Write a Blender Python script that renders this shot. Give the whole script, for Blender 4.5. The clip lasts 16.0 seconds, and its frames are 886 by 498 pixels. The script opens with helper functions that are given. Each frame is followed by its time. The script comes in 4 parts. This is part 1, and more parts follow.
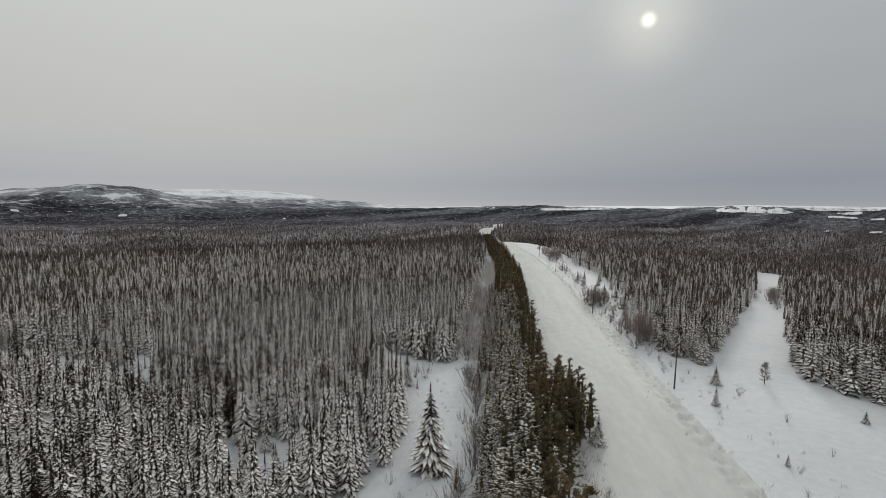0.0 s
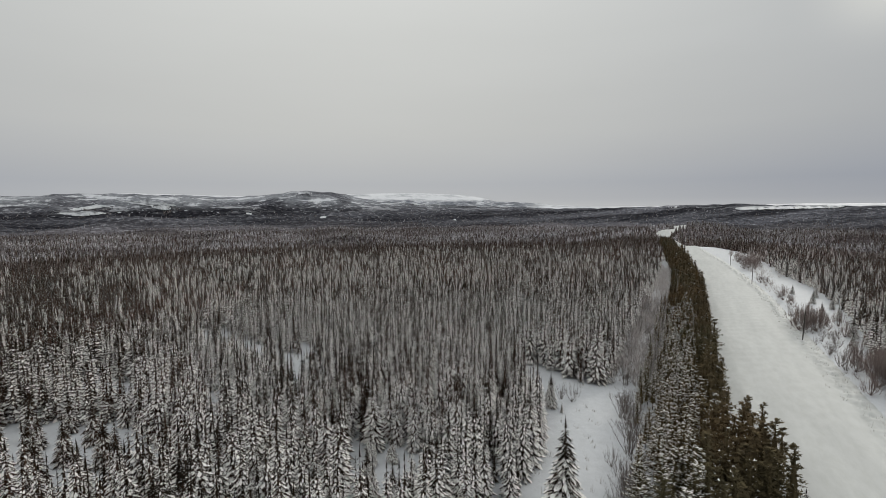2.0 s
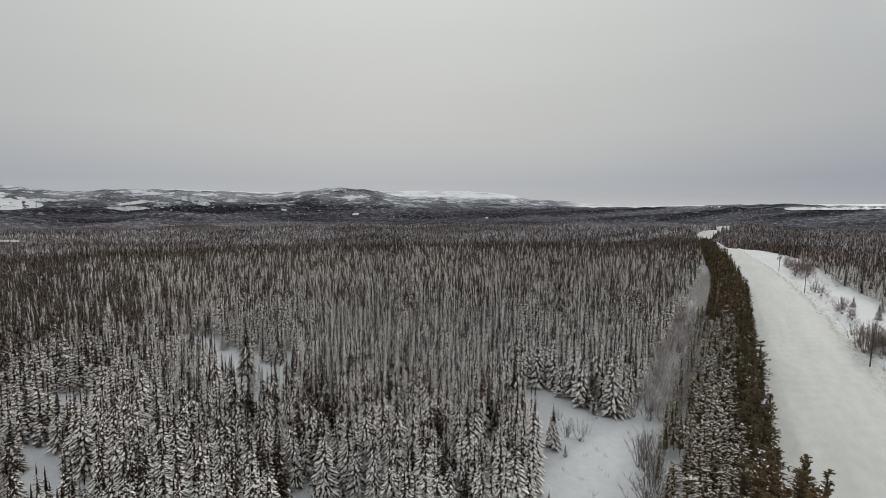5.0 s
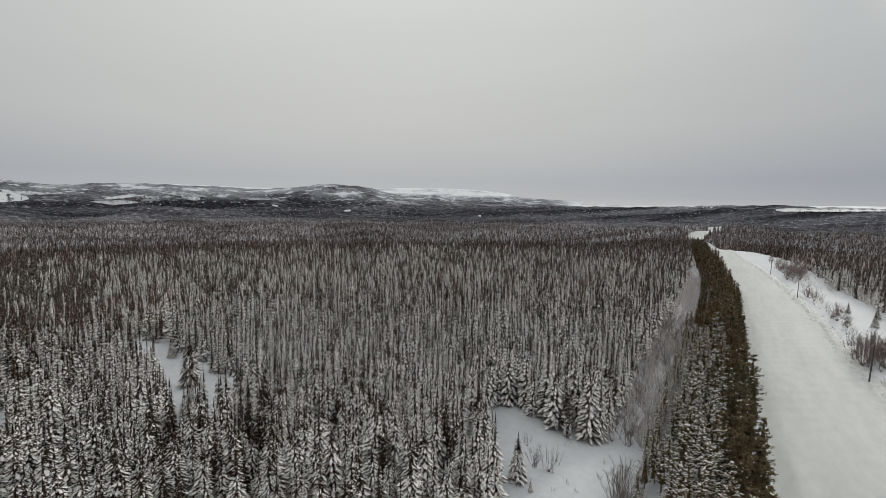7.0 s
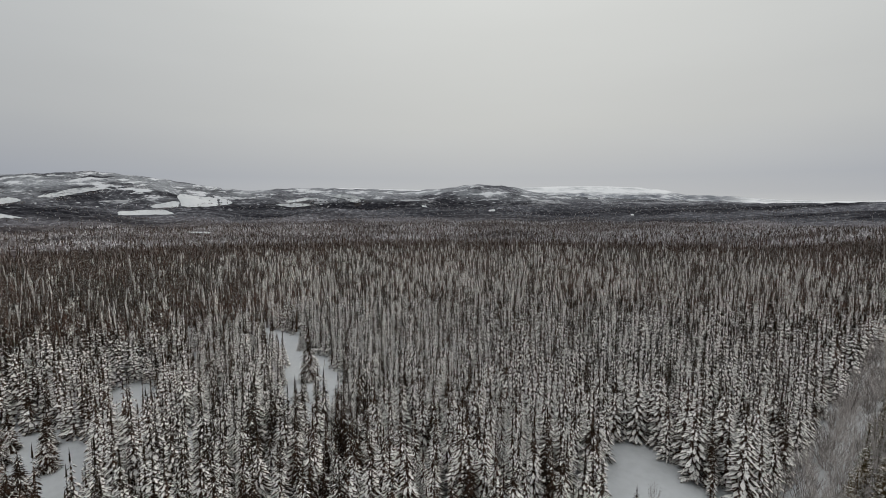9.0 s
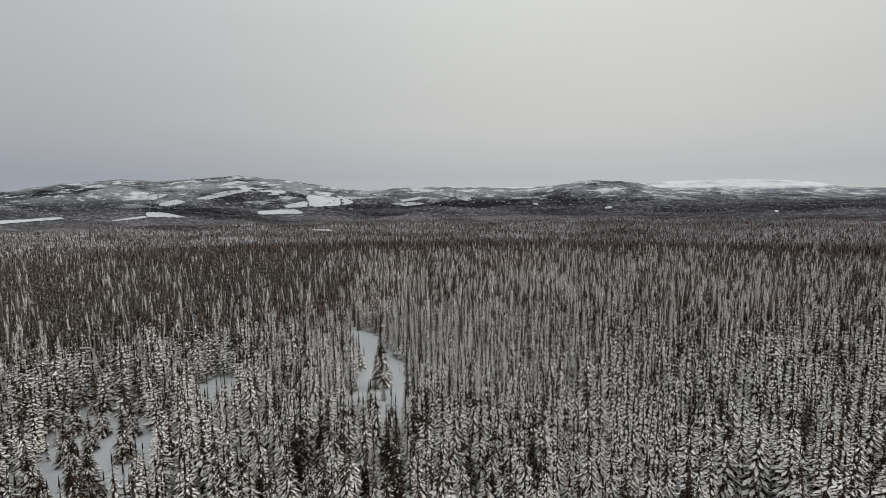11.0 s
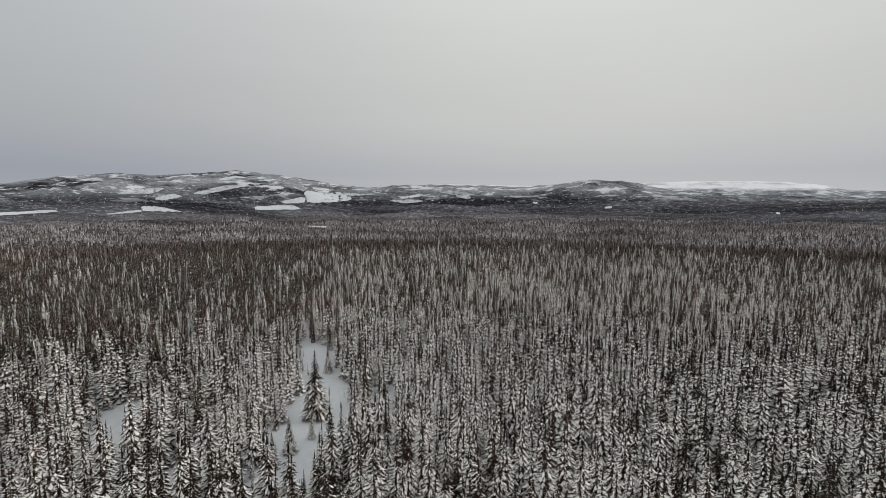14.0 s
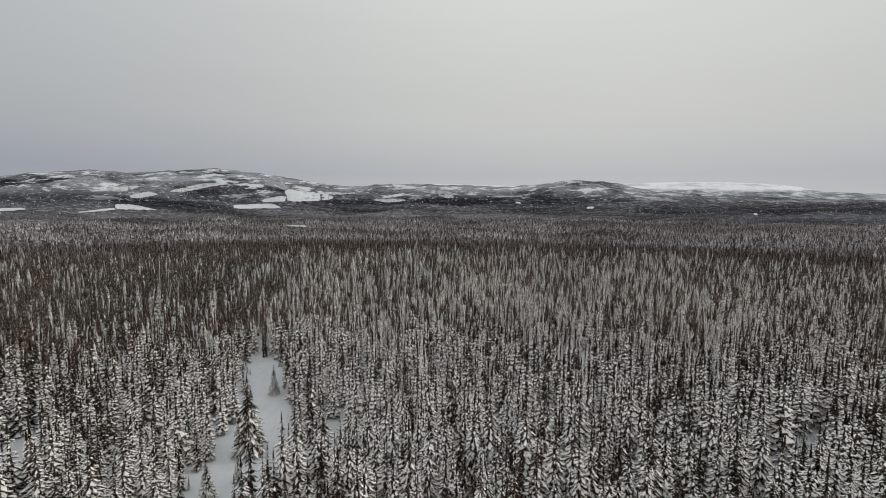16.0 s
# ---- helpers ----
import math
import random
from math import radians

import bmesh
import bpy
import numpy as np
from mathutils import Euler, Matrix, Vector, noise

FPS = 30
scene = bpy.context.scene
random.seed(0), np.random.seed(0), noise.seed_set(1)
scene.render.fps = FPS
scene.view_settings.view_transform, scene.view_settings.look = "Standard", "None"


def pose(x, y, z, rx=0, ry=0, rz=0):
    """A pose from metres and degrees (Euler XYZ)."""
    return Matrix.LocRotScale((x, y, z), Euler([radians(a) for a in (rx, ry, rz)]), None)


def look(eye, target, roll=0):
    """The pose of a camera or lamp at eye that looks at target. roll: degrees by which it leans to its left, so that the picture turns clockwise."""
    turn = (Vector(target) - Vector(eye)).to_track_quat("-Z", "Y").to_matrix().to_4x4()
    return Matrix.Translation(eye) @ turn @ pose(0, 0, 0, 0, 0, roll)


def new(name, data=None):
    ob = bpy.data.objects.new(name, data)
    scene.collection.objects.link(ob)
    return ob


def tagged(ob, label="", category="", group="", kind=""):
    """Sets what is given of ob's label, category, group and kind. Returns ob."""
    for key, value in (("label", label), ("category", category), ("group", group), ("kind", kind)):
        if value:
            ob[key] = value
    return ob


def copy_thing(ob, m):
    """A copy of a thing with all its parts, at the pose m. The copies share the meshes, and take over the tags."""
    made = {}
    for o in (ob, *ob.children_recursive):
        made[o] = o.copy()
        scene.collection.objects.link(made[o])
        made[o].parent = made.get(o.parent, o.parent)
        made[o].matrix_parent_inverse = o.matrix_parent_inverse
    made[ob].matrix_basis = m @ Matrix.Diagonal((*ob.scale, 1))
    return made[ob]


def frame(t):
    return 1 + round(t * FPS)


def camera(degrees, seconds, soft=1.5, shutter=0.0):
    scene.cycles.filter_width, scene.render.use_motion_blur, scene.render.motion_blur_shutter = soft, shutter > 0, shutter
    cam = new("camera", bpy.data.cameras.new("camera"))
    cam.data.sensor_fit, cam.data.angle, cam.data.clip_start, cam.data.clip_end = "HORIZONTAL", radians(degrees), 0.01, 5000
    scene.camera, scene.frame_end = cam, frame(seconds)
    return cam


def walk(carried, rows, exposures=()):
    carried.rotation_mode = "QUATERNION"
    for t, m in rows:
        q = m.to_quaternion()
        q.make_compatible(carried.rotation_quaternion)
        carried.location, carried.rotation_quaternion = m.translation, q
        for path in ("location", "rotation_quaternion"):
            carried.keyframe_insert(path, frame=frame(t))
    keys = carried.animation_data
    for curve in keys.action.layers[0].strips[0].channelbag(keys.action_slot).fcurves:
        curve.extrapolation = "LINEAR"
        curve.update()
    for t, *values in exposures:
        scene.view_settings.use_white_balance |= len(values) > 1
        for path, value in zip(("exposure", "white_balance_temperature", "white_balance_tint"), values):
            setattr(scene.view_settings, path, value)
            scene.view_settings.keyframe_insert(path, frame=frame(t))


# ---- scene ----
cam = camera(85.8, 16.0, soft=0.5)
PATH = [
    (0, (2.874, 3.8, 38.45), (2.632, 5.778, 38.276), 0.2),
    (0.5, (3.597, 6.198, 38.467), (3.248, 8.16, 38.296), 0.2),
    (1, (4.298, 8.596, 38.49), (3.744, 10.51, 38.321), -0.0),
    (1.5, (4.892, 11.052, 38.501), (4.134, 12.895, 38.332), -0.2),
    (2, (5.267, 13.624, 38.508), (4.362, 15.4, 38.339), -0.4),
    (2.5, (5.507, 16.29, 38.511), (4.533, 18.029, 38.34), -0.4),
    (3, (5.639, 19.053, 38.523), (4.633, 20.773, 38.349), -0.3),
    (3.5, (5.681, 21.896, 38.545), (4.661, 23.607, 38.368), -0.1),
    (4, (5.686, 24.807, 38.565), (4.659, 26.514, 38.387), -0.0),
    (4.2, (5.689, 25.986, 38.567), (4.658, 27.69, 38.388), 0.0),
    (6.3, (5.728, 38.462, 38.523), (4.721, 40.181, 38.341), 0.5),
    (6.5, (5.733, 39.597, 38.521), (4.729, 41.318, 38.337), 0.6),
    (7, (5.728, 42.297, 38.501), (4.725, 44.017, 38.313), 0.7),
    (7.5, (5.71, 44.912, 38.486), (4.628, 46.584, 38.297), 0.6),
    (8, (5.683, 47.569, 38.456), (4.451, 49.133, 38.264), 0.3),
    (8.5, (5.652, 50.315, 38.427), (4.298, 51.774, 38.233), 0.1),
    (9, (5.525, 53.112, 38.41), (4.054, 54.453, 38.217), -0.1),
    (9.5, (5.223, 55.934, 38.4), (3.658, 57.164, 38.206), -0.4),
    (10, (4.713, 58.742, 38.402), (3.065, 59.858, 38.207), -0.5),
    (10.2, (4.378, 59.855, 38.404), (2.701, 60.926, 38.21), -0.6),
    (12.3, (-0.709, 71.372, 38.527), (-2.475, 72.289, 38.325), -0.5),
    (12.5, (-1.295, 72.456, 38.527), (-3.061, 73.373, 38.327), -0.3),
    (13, (-3.001, 75.098, 38.515), (-4.762, 76.025, 38.313), -0.2),
    (13.5, (-4.86, 77.646, 38.502), (-6.61, 78.594, 38.297), -0.1),
    (14, (-6.786, 80.115, 38.487), (-8.528, 81.077, 38.279), -0.0),
    (14.5, (-8.743, 82.529, 38.479), (-10.478, 83.502, 38.268), 0.0),
    (15, (-10.703, 84.879, 38.487), (-12.428, 85.868, 38.275), 0.1),
    (15.5, (-12.635, 87.162, 38.509), (-14.351, 88.166, 38.296), 0.3),
    (16, (-14.542, 89.387, 38.54), (-16.249, 90.407, 38.33), 0.3),
]
walk(cam, [(t, look(eye, target, roll)) for t, eye, target, roll in PATH],
     exposures=((0.0, -0.18), (1.0, -0.17), (2.0, -0.11), (3.0, -0.10), (7.5, -0.08), (10.0, -0.02), (16.0, -0.01)))

# ---- sky and light ----
SUN_AZ, SUN_EL = radians(15.5), radians(19.3)
sun_dir = Vector((math.sin(SUN_AZ) * math.cos(SUN_EL), math.cos(SUN_AZ) * math.cos(SUN_EL), math.sin(SUN_EL)))

world = bpy.data.worlds.new("overcast_sky")
scene.world = world
world.use_nodes = True
wn, wl = world.node_tree.nodes, world.node_tree.links
wn.clear()


def wnode(kind, **values):
    n = wn.new(kind)
    for k, v in values.items():
        setattr_safe(n, k, v)
    return n


def setattr_safe(n, k, v):
    if k == "operation":
        n.operation = v
    elif k == "blend_type":
        n.blend_type = v
    elif k == "data_type":
        n.data_type = v


co = wnode("ShaderNodeTexCoord")
sep = wnode("ShaderNodeSeparateXYZ")
wl.new(co.outputs["Generated"], sep.inputs[0])
ramp = wnode("ShaderNodeValToRGB")
wl.new(sep.outputs["Z"], ramp.inputs[0])
stops = ((0.0, (0.415, 0.428, 0.452)), (0.018, (0.352, 0.370, 0.408)), (0.05, (0.322, 0.345, 0.392)), (0.095, (0.368, 0.386, 0.417)),
         (0.15, (0.412, 0.428, 0.445)), (0.32, (0.470, 0.490, 0.505)), (0.5, (0.58, 0.605, 0.622)), (1.0, (1.02, 1.045, 1.06)))
while len(ramp.color_ramp.elements) < len(stops):
    ramp.color_ramp.elements.new(0.5)
for el, (p, c) in zip(ramp.color_ramp.elements, stops):
    el.position, el.color = p, (*c, 1)
# thin, uneven cloud
cloud = wnode("ShaderNodeTexNoise")
cmap = wnode("ShaderNodeMapping")
cmap.inputs["Scale"].default_value = (1.2, 1.2, 6.0)
wl.new(co.outputs["Generated"], cmap.inputs[0])
wl.new(cmap.outputs[0], cloud.inputs["Vector"])
cloud.inputs["Scale"].default_value, cloud.inputs["Detail"].default_value = 1.6, 4
crange = wnode("ShaderNodeMapRange")
wl.new(cloud.outputs["Fac"], crange.inputs[0])
for i, v in ((1, 0.3), (2, 0.7), (3, 0.98), (4, 1.02)):
    crange.inputs[i].default_value = v
# brightness round the veiled sun
def toward(direction):
    d = wnode("ShaderNodeVectorMath", operation="DOT_PRODUCT")
    wl.new(co.outputs["Generated"], d.inputs[0])
    d.inputs[1].default_value = direction
    return d


dot = toward(sun_dir)
bright_patch = toward(Vector((-0.57, 0.74, 0.36)).normalized())     # broad warm patch: the sky's own glow plus lens falloff put into it


def glow(lo, hi, top, power, source=dot):
    r = wnode("ShaderNodeMapRange")
    wl.new(source.outputs["Value"], r.inputs[0])
    for i, v in ((1, lo), (2, hi), (3, 0.0), (4, 1.0)):
        r.inputs[i].default_value = v
    p = wnode("ShaderNodeMath", operation="POWER")
    wl.new(r.outputs[0], p.inputs[0])
    p.inputs[1].default_value = power
    m = wnode("ShaderNodeMath", operation="MULTIPLY")
    wl.new(p.outputs[0], m.inputs[0])
    m.inputs[1].default_value = top
    return m


wide = glow(0.35, 1.0, 0.185, 1.7, bright_patch)
halo = glow(0.985, 1.0, 0.20, 6.0)
disc = glow(math.cos(radians(1.15)), math.cos(radians(0.1)), 0.9, 3.2)
s1 = wnode("ShaderNodeMath", operation="ADD")
wl.new(wide.outputs[0], s1.inputs[0]), wl.new(halo.outputs[0], s1.inputs[1])
s2 = wnode("ShaderNodeMath", operation="ADD")
wl.new(s1.outputs[0], s2.inputs[0]), wl.new(disc.outputs[0], s2.inputs[1])
tint = wnode("ShaderNodeVectorMath", operation="SCALE")
tint.inputs[0].default_value = (1.0, 0.945, 0.76)
wl.new(s2.outputs[0], tint.inputs["Scale"])
base = wnode("ShaderNodeVectorMath", operation="SCALE")
wl.new(ramp.outputs[0], base.inputs[0]), wl.new(crange.outputs[0], base.inputs["Scale"])
total = wnode("ShaderNodeVectorMath", operation="ADD")
wl.new(base.outputs[0], total.inputs[0]), wl.new(tint.outputs[0], total.inputs[1])
bg = wnode("ShaderNodeBackground")
wl.new(total.outputs[0], bg.inputs["Color"])
bg.inputs["Strength"].default_value = 1.0
out = wnode("ShaderNodeOutputWorld")
wl.new(bg.outputs[0], out.inputs[0])

lamp = bpy.data.lights.new("sun", "SUN")
lamp.energy, lamp.angle, lamp.color = 1.28, radians(12), (1.0, 0.965, 0.89)
new("sun", lamp).matrix_world = look(sun_dir * 500, (0, 0, 0))


# ---- materials ----
def material(name, rough=0.8, spec=0.2):
    m = bpy.data.materials.new(name)
    m.use_nodes = True
    b = m.node_tree.nodes["Principled BSDF"]
    b.inputs["Roughness"].default_value = rough
    b.inputs["Specular IOR Level"].default_value = spec
    return m, m.node_tree.nodes, m.node_tree.links, b


def noise_ramp(m, scale, stops, detail=4.0, coords="Object", stretch=(1, 1, 1), rough=0.55, strike=None):
    """A colour ramp driven by noise in real metres."""
    nodes, links = m.node_tree.nodes, m.node_tree.links
    c = nodes.new("ShaderNodeNewGeometry") if coords == "World" else nodes.new("ShaderNodeTexCoord")
    mp = nodes.new("ShaderNodeMapping")
    if strike is None:
        mp.inputs["Scale"].default_value = stretch
    else:
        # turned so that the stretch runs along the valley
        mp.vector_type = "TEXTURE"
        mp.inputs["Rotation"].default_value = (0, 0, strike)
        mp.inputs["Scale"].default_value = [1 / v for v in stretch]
    links.new(c.outputs["Position" if coords == "World" else "Object"], mp.inputs[0])
    n = nodes.new("ShaderNodeTexNoise")
    n.inputs["Scale"].default_value, n.inputs["Detail"].default_value, n.inputs["Roughness"].default_value = scale, detail, rough
    links.new(mp.outputs[0], n.inputs["Vector"])
    r = nodes.new("ShaderNodeValToRGB")
    while len(r.color_ramp.elements) < len(stops):
        r.color_ramp.elements.new(0.5)
    for el, (p, col) in zip(r.color_ramp.elements, stops):
        el.position, el.color = p, (*col, 1)
    links.new(n.outputs["Fac"], r.inputs[0])
    return r, n


def mix_colour(m, a, b, factor, mode="MIX"):
    n = m.node_tree.nodes.new("ShaderNodeMix")
    n.data_type, n.blend_type = "RGBA", mode
    links = m.node_tree.links
    for socket, v in ((n.inputs[0], factor), (n.inputs[6], a), (n.inputs[7], b)):
        if isinstance(v, bpy.types.NodeSocket):
            links.new(v, socket)
        else:
            socket.default_value = v
    return n.outputs[2]


def bump(m, b, height, strength, distance):
    n = m.node_tree.nodes.new("ShaderNodeBump")
    n.inputs["Strength"].default_value, n.inputs["Distance"].default_value = strength, distance
    m.node_tree.links.new(height, n.inputs["Height"])
    m.node_tree.links.new(n.outputs[0], b.inputs["Normal"])


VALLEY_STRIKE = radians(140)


def snow_material():
    m, nodes, links, b = material("snow_cover", 0.75, 0.25)
    big, _ = noise_ramp(m, 0.045, ((0.3, (0.55, 0.565, 0.58)), (0.7, (0.62, 0.63, 0.635))), 5, "World")
    fine, n = noise_ramp(m, 0.6, ((0.25, (0.88, 0.88, 0.88)), (0.6, (1, 1, 1))), 8, "World", rough=0.65)
    links.new(mix_colour(m, big.outputs[0], fine.outputs[0], 1.0, "MULTIPLY"), b.inputs["Base Color"])
    bump(m, b, n.outputs["Fac"], 0.25, 0.5)
    return m


def road_material():
    m, nodes, links, b = material("packed_snow", 0.7, 0.3)
    big, _ = noise_ramp(m, 0.25, ((0.3, (0.455, 0.462, 0.445)), (0.7, (0.535, 0.542, 0.52))), 6, "World", (1.0, 0.12, 1.0))
    fine, n = noise_ramp(m, 0.7, ((0.3, (0.90, 0.90, 0.89)), (0.6, (1, 1, 1))), 8, "World", (1.0, 0.35, 1.0), 0.65)
    links.new(mix_colour(m, big.outputs[0], fine.outputs[0], 1.0, "MULTIPLY"), b.inputs["Base Color"])
    bump(m, b, n.outputs["Fac"], 0.15, 0.3)
    return m


def branch_material(name, dark, light, bare, white, scale=2.6):
    """Needles with caught snow: below bare only needles show, above white only snow."""
    m, nodes, links, b = material(name, 0.95, 0.04)
    tone, _ = noise_ramp(m, 0.6, ((0.3, dark), (0.75, light)), 3, "World")
    stand_tone, _ = noise_ramp(m, 0.03, ((0.35, (0.8, 0.86, 0.84)), (0.65, (1.2, 1.0, 0.92))), 2, "World")
    isl = nodes.new("ShaderNodeNewGeometry")
    rr = nodes.new("ShaderNodeMapRange")
    links.new(isl.outputs["Random Per Island"], rr.inputs[0])
    rr.inputs[3].default_value, rr.inputs[4].default_value = 0.65, 1.4
    needles = mix_colour(m, mix_colour(m, tone.outputs[0], rr.outputs[0], 1.0, "MULTIPLY"), stand_tone.outputs[0], 1.0, "MULTIPLY")
    cover, _ = noise_ramp(m, scale, ((bare, (0, 0, 0)), (white, (1, 1, 1))), 3, "World", (1, 1, 1.7))
    links.new(mix_colour(m, needles, (0.95, 0.927, 0.885, 1), cover.outputs[0]), b.inputs["Base Color"])
    return m


def far_tree_material(name, dark, middle, light):
    """Spruces far off: needles with snow caught on them, toned by distance."""
    m, nodes, links, b = material(name, 1.0, 0.0)
    r, n = noise_ramp(m, 0.9, ((0.36, dark), (0.49, middle), (0.64, light)), 2, "World", (1.0, 1.0, 0.35))
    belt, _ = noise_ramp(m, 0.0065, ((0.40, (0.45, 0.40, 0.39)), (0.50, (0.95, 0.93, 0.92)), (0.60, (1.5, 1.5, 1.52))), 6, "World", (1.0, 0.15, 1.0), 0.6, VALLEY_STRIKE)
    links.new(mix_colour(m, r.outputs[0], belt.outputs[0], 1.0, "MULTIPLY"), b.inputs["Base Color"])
    return m


def woods_material():
    """Distant woods with snow showing between the trees, opening to snowy slopes on the heights."""
    m, nodes, links, b = material("distant_woods", 1.0, 0.0)
    geo = nodes.new("ShaderNodeNewGeometry")
    sp = nodes.new("ShaderNodeSeparateXYZ")
    links.new(geo.outputs["Position"], sp.inputs[0])

    def by_height(lo, hi, v0=0.0, v1=1.0):
        r = nodes.new("ShaderNodeMapRange")
        links.new(sp.outputs["Z"], r.inputs[0])
        for i, v in ((1, lo), (2, hi), (3, v0), (4, v1)):
            r.inputs[i].default_value = v
        return r.outputs[0]

    def times(p, q):
        n = nodes.new("ShaderNodeMath")
        n.operation = "MULTIPLY"
        links.new(p, n.inputs[0]), links.new(q, n.inputs[1])
        return n.outputs[0]

    fine, _ = noise_ramp(m, 0.085, ((0.40, (0.042, 0.035, 0.034)), (0.52, (0.115, 0.100, 0.098)), (0.70, (0.36, 0.35, 0.355))), 8, "World", rough=0.75)
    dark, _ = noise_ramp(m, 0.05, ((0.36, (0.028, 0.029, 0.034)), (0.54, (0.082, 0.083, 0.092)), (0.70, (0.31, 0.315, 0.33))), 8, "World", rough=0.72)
    # tone shifts darker and bluer with distance, put into the base colour
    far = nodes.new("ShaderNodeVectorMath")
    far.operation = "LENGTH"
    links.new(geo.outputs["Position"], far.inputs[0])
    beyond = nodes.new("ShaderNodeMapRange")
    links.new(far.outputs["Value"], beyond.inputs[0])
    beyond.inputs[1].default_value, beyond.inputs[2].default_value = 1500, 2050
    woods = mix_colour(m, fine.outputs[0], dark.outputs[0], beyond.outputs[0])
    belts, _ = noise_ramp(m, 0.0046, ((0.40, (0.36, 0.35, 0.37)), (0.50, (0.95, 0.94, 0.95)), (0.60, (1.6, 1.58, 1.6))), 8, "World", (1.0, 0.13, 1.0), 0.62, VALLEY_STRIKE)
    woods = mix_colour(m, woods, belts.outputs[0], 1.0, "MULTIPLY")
    # frosted scrub, then drifts lying open between the belts of trees
    frost, _ = noise_ramp(m, 0.0042, ((0.42, (0, 0, 0)), (0.56, (1, 1, 1))), 9, "World", (1, 1, 2.2), 0.60)
    scrub, _ = noise_ramp(m, 0.06, ((0.32, (0.15, 0.16, 0.175)), (0.66, (0.48, 0.495, 0.515))), 7, "World", rough=0.7)
    woods = mix_colour(m, woods, scrub.outputs[0], times(frost.outputs[0], by_height(36, 84, 0.0, 0.7)))
    drift, _ = noise_ramp(m, 0.0078, ((0.53, (0, 0, 0)), (0.565, (1, 1, 1))), 12, "World", (1, 1, 4.5), 0.74)
    woods = mix_colour(m, woods, (0.64, 0.65, 0.67, 1), times(drift.outputs[0], by_height(22, 70, 0.0, 0.9)))
    # speckles of snow in small gaps
    gap, _ = noise_ramp(m, 0.045, ((0.655, (0, 0, 0)), (0.69, (1, 1, 1))), 3, "World", (1, 1, 3), 0.5)
    woods = mix_colour(m, woods, (0.66, 0.67, 0.69, 1), times(gap.outputs[0], by_height(-6, 30, 0.15, 0.75)))
    links.new(woods, b.inputs["Base Color"])
    return m


def mesa_material():
    """Bare snowy heights; rock and scrub break through on the flank of the western table."""
    m, nodes, links, b = material("snowy_heights", 0.8, 0.2)
    r, n = noise_ramp(m, 0.006, ((0.34, (0.42, 0.43, 0.45)), (0.54, (0.74, 0.745, 0.755))), 8, "World", rough=0.65)
    rock, _ = noise_ramp(m, 0.011, ((0.40, (0.10, 0.11, 0.13)), (0.52, (0.24, 0.25, 0.275)), (0.62, (0.58, 0.59, 0.61))), 8, "World", (1, 1, 0.5), 0.7)
    geo = nodes.new("ShaderNodeNewGeometry")
    sp = nodes.new("ShaderNodeSeparateXYZ")
    links.new(geo.outputs["Position"], sp.inputs[0])
    wave = nodes.new("ShaderNodeMath")
    wave.operation = "MULTIPLY_ADD"
    links.new(n.outputs["Fac"], wave.inputs[0])
    wave.inputs[1].default_value = 70
    links.new(sp.outputs["Z"], wave.inputs[2])
    flank = nodes.new("ShaderNodeMapRange")
    links.new(wave.outputs[0], flank.inputs[0])
    west = nodes.new("ShaderNodeMapRange")
    links.new(sp.outputs["X"], west.inputs[0])
    for node, values in ((flank, (133, 158, 1, 0)), (west, (-1250, -1050, 1, 0))):
        for i, v in enumerate(values):
            node.inputs[i + 1].default_value = v
    both = nodes.new("ShaderNodeMath")
    both.operation = "MULTIPLY"
    links.new(flank.outputs[0], both.inputs[0]), links.new(west.outputs[0], both.inputs[1])
    links.new(mix_colour(m, r.outputs[0], rock.outputs[0], both.outputs[0]), b.inputs["Base Color"])
    return m


def bark_material(name, dark, light):
    m, nodes, links, b = material(name, 0.9, 0.1)
    r, n = noise_ramp(m, 3.0, ((0.3, dark), (0.7, light)), 5, "World", (1, 1, 0.3))
    links.new(r.outputs[0], b.inputs["Base Color"])
    return m


SNOW, ROAD = snow_material(), road_material()
BROWN, GREY = (0.014, 0.010, 0.008), (0.064, 0.045, 0.034)
NEEDLE = branch_material("spruce_needles", (0.016, 0.011, 0.008), (0.090, 0.061, 0.046), 0.54, 0.62, 3.2)
MID_NEEDLE = branch_material("snowy_needles", (0.026, 0.018, 0.014), (0.132, 0.090, 0.071), 0.44, 0.56, 2.2)
SPIRE = branch_material("spruce_tops", (0.011, 0.009, 0.007), (0.046, 0.034, 0.025), 0.62, 0.70)
MID_SPIRE = branch_material("brown_spruce_tops", (0.022, 0.015, 0.012), (0.092, 0.064, 0.050), 0.55, 0.72)
CLUMP = branch_material("snow_on_branches", BROWN, GREY, 0.33, 0.41, 4.0)
PINE = branch_material("pine_needles", (0.062, 0.051, 0.030), (0.165, 0.136, 0.080), 0.70, 0.80)
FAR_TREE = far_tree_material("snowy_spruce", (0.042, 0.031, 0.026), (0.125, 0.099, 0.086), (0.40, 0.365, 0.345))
# valley stands lie farther off: greying with distance is put into their colours
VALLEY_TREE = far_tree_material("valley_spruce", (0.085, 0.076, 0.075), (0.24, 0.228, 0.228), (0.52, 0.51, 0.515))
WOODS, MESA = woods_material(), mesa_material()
BARK = bark_material("bark", (0.03, 0.026, 0.022), (0.11, 0.10, 0.09))
TWIG = bark_material("bare_twigs", (0.38, 0.35, 0.335), (0.68, 0.635, 0.61))
RED_TWIG = bark_material("reddish_twigs", (0.17, 0.135, 0.122), (0.33, 0.268, 0.245))
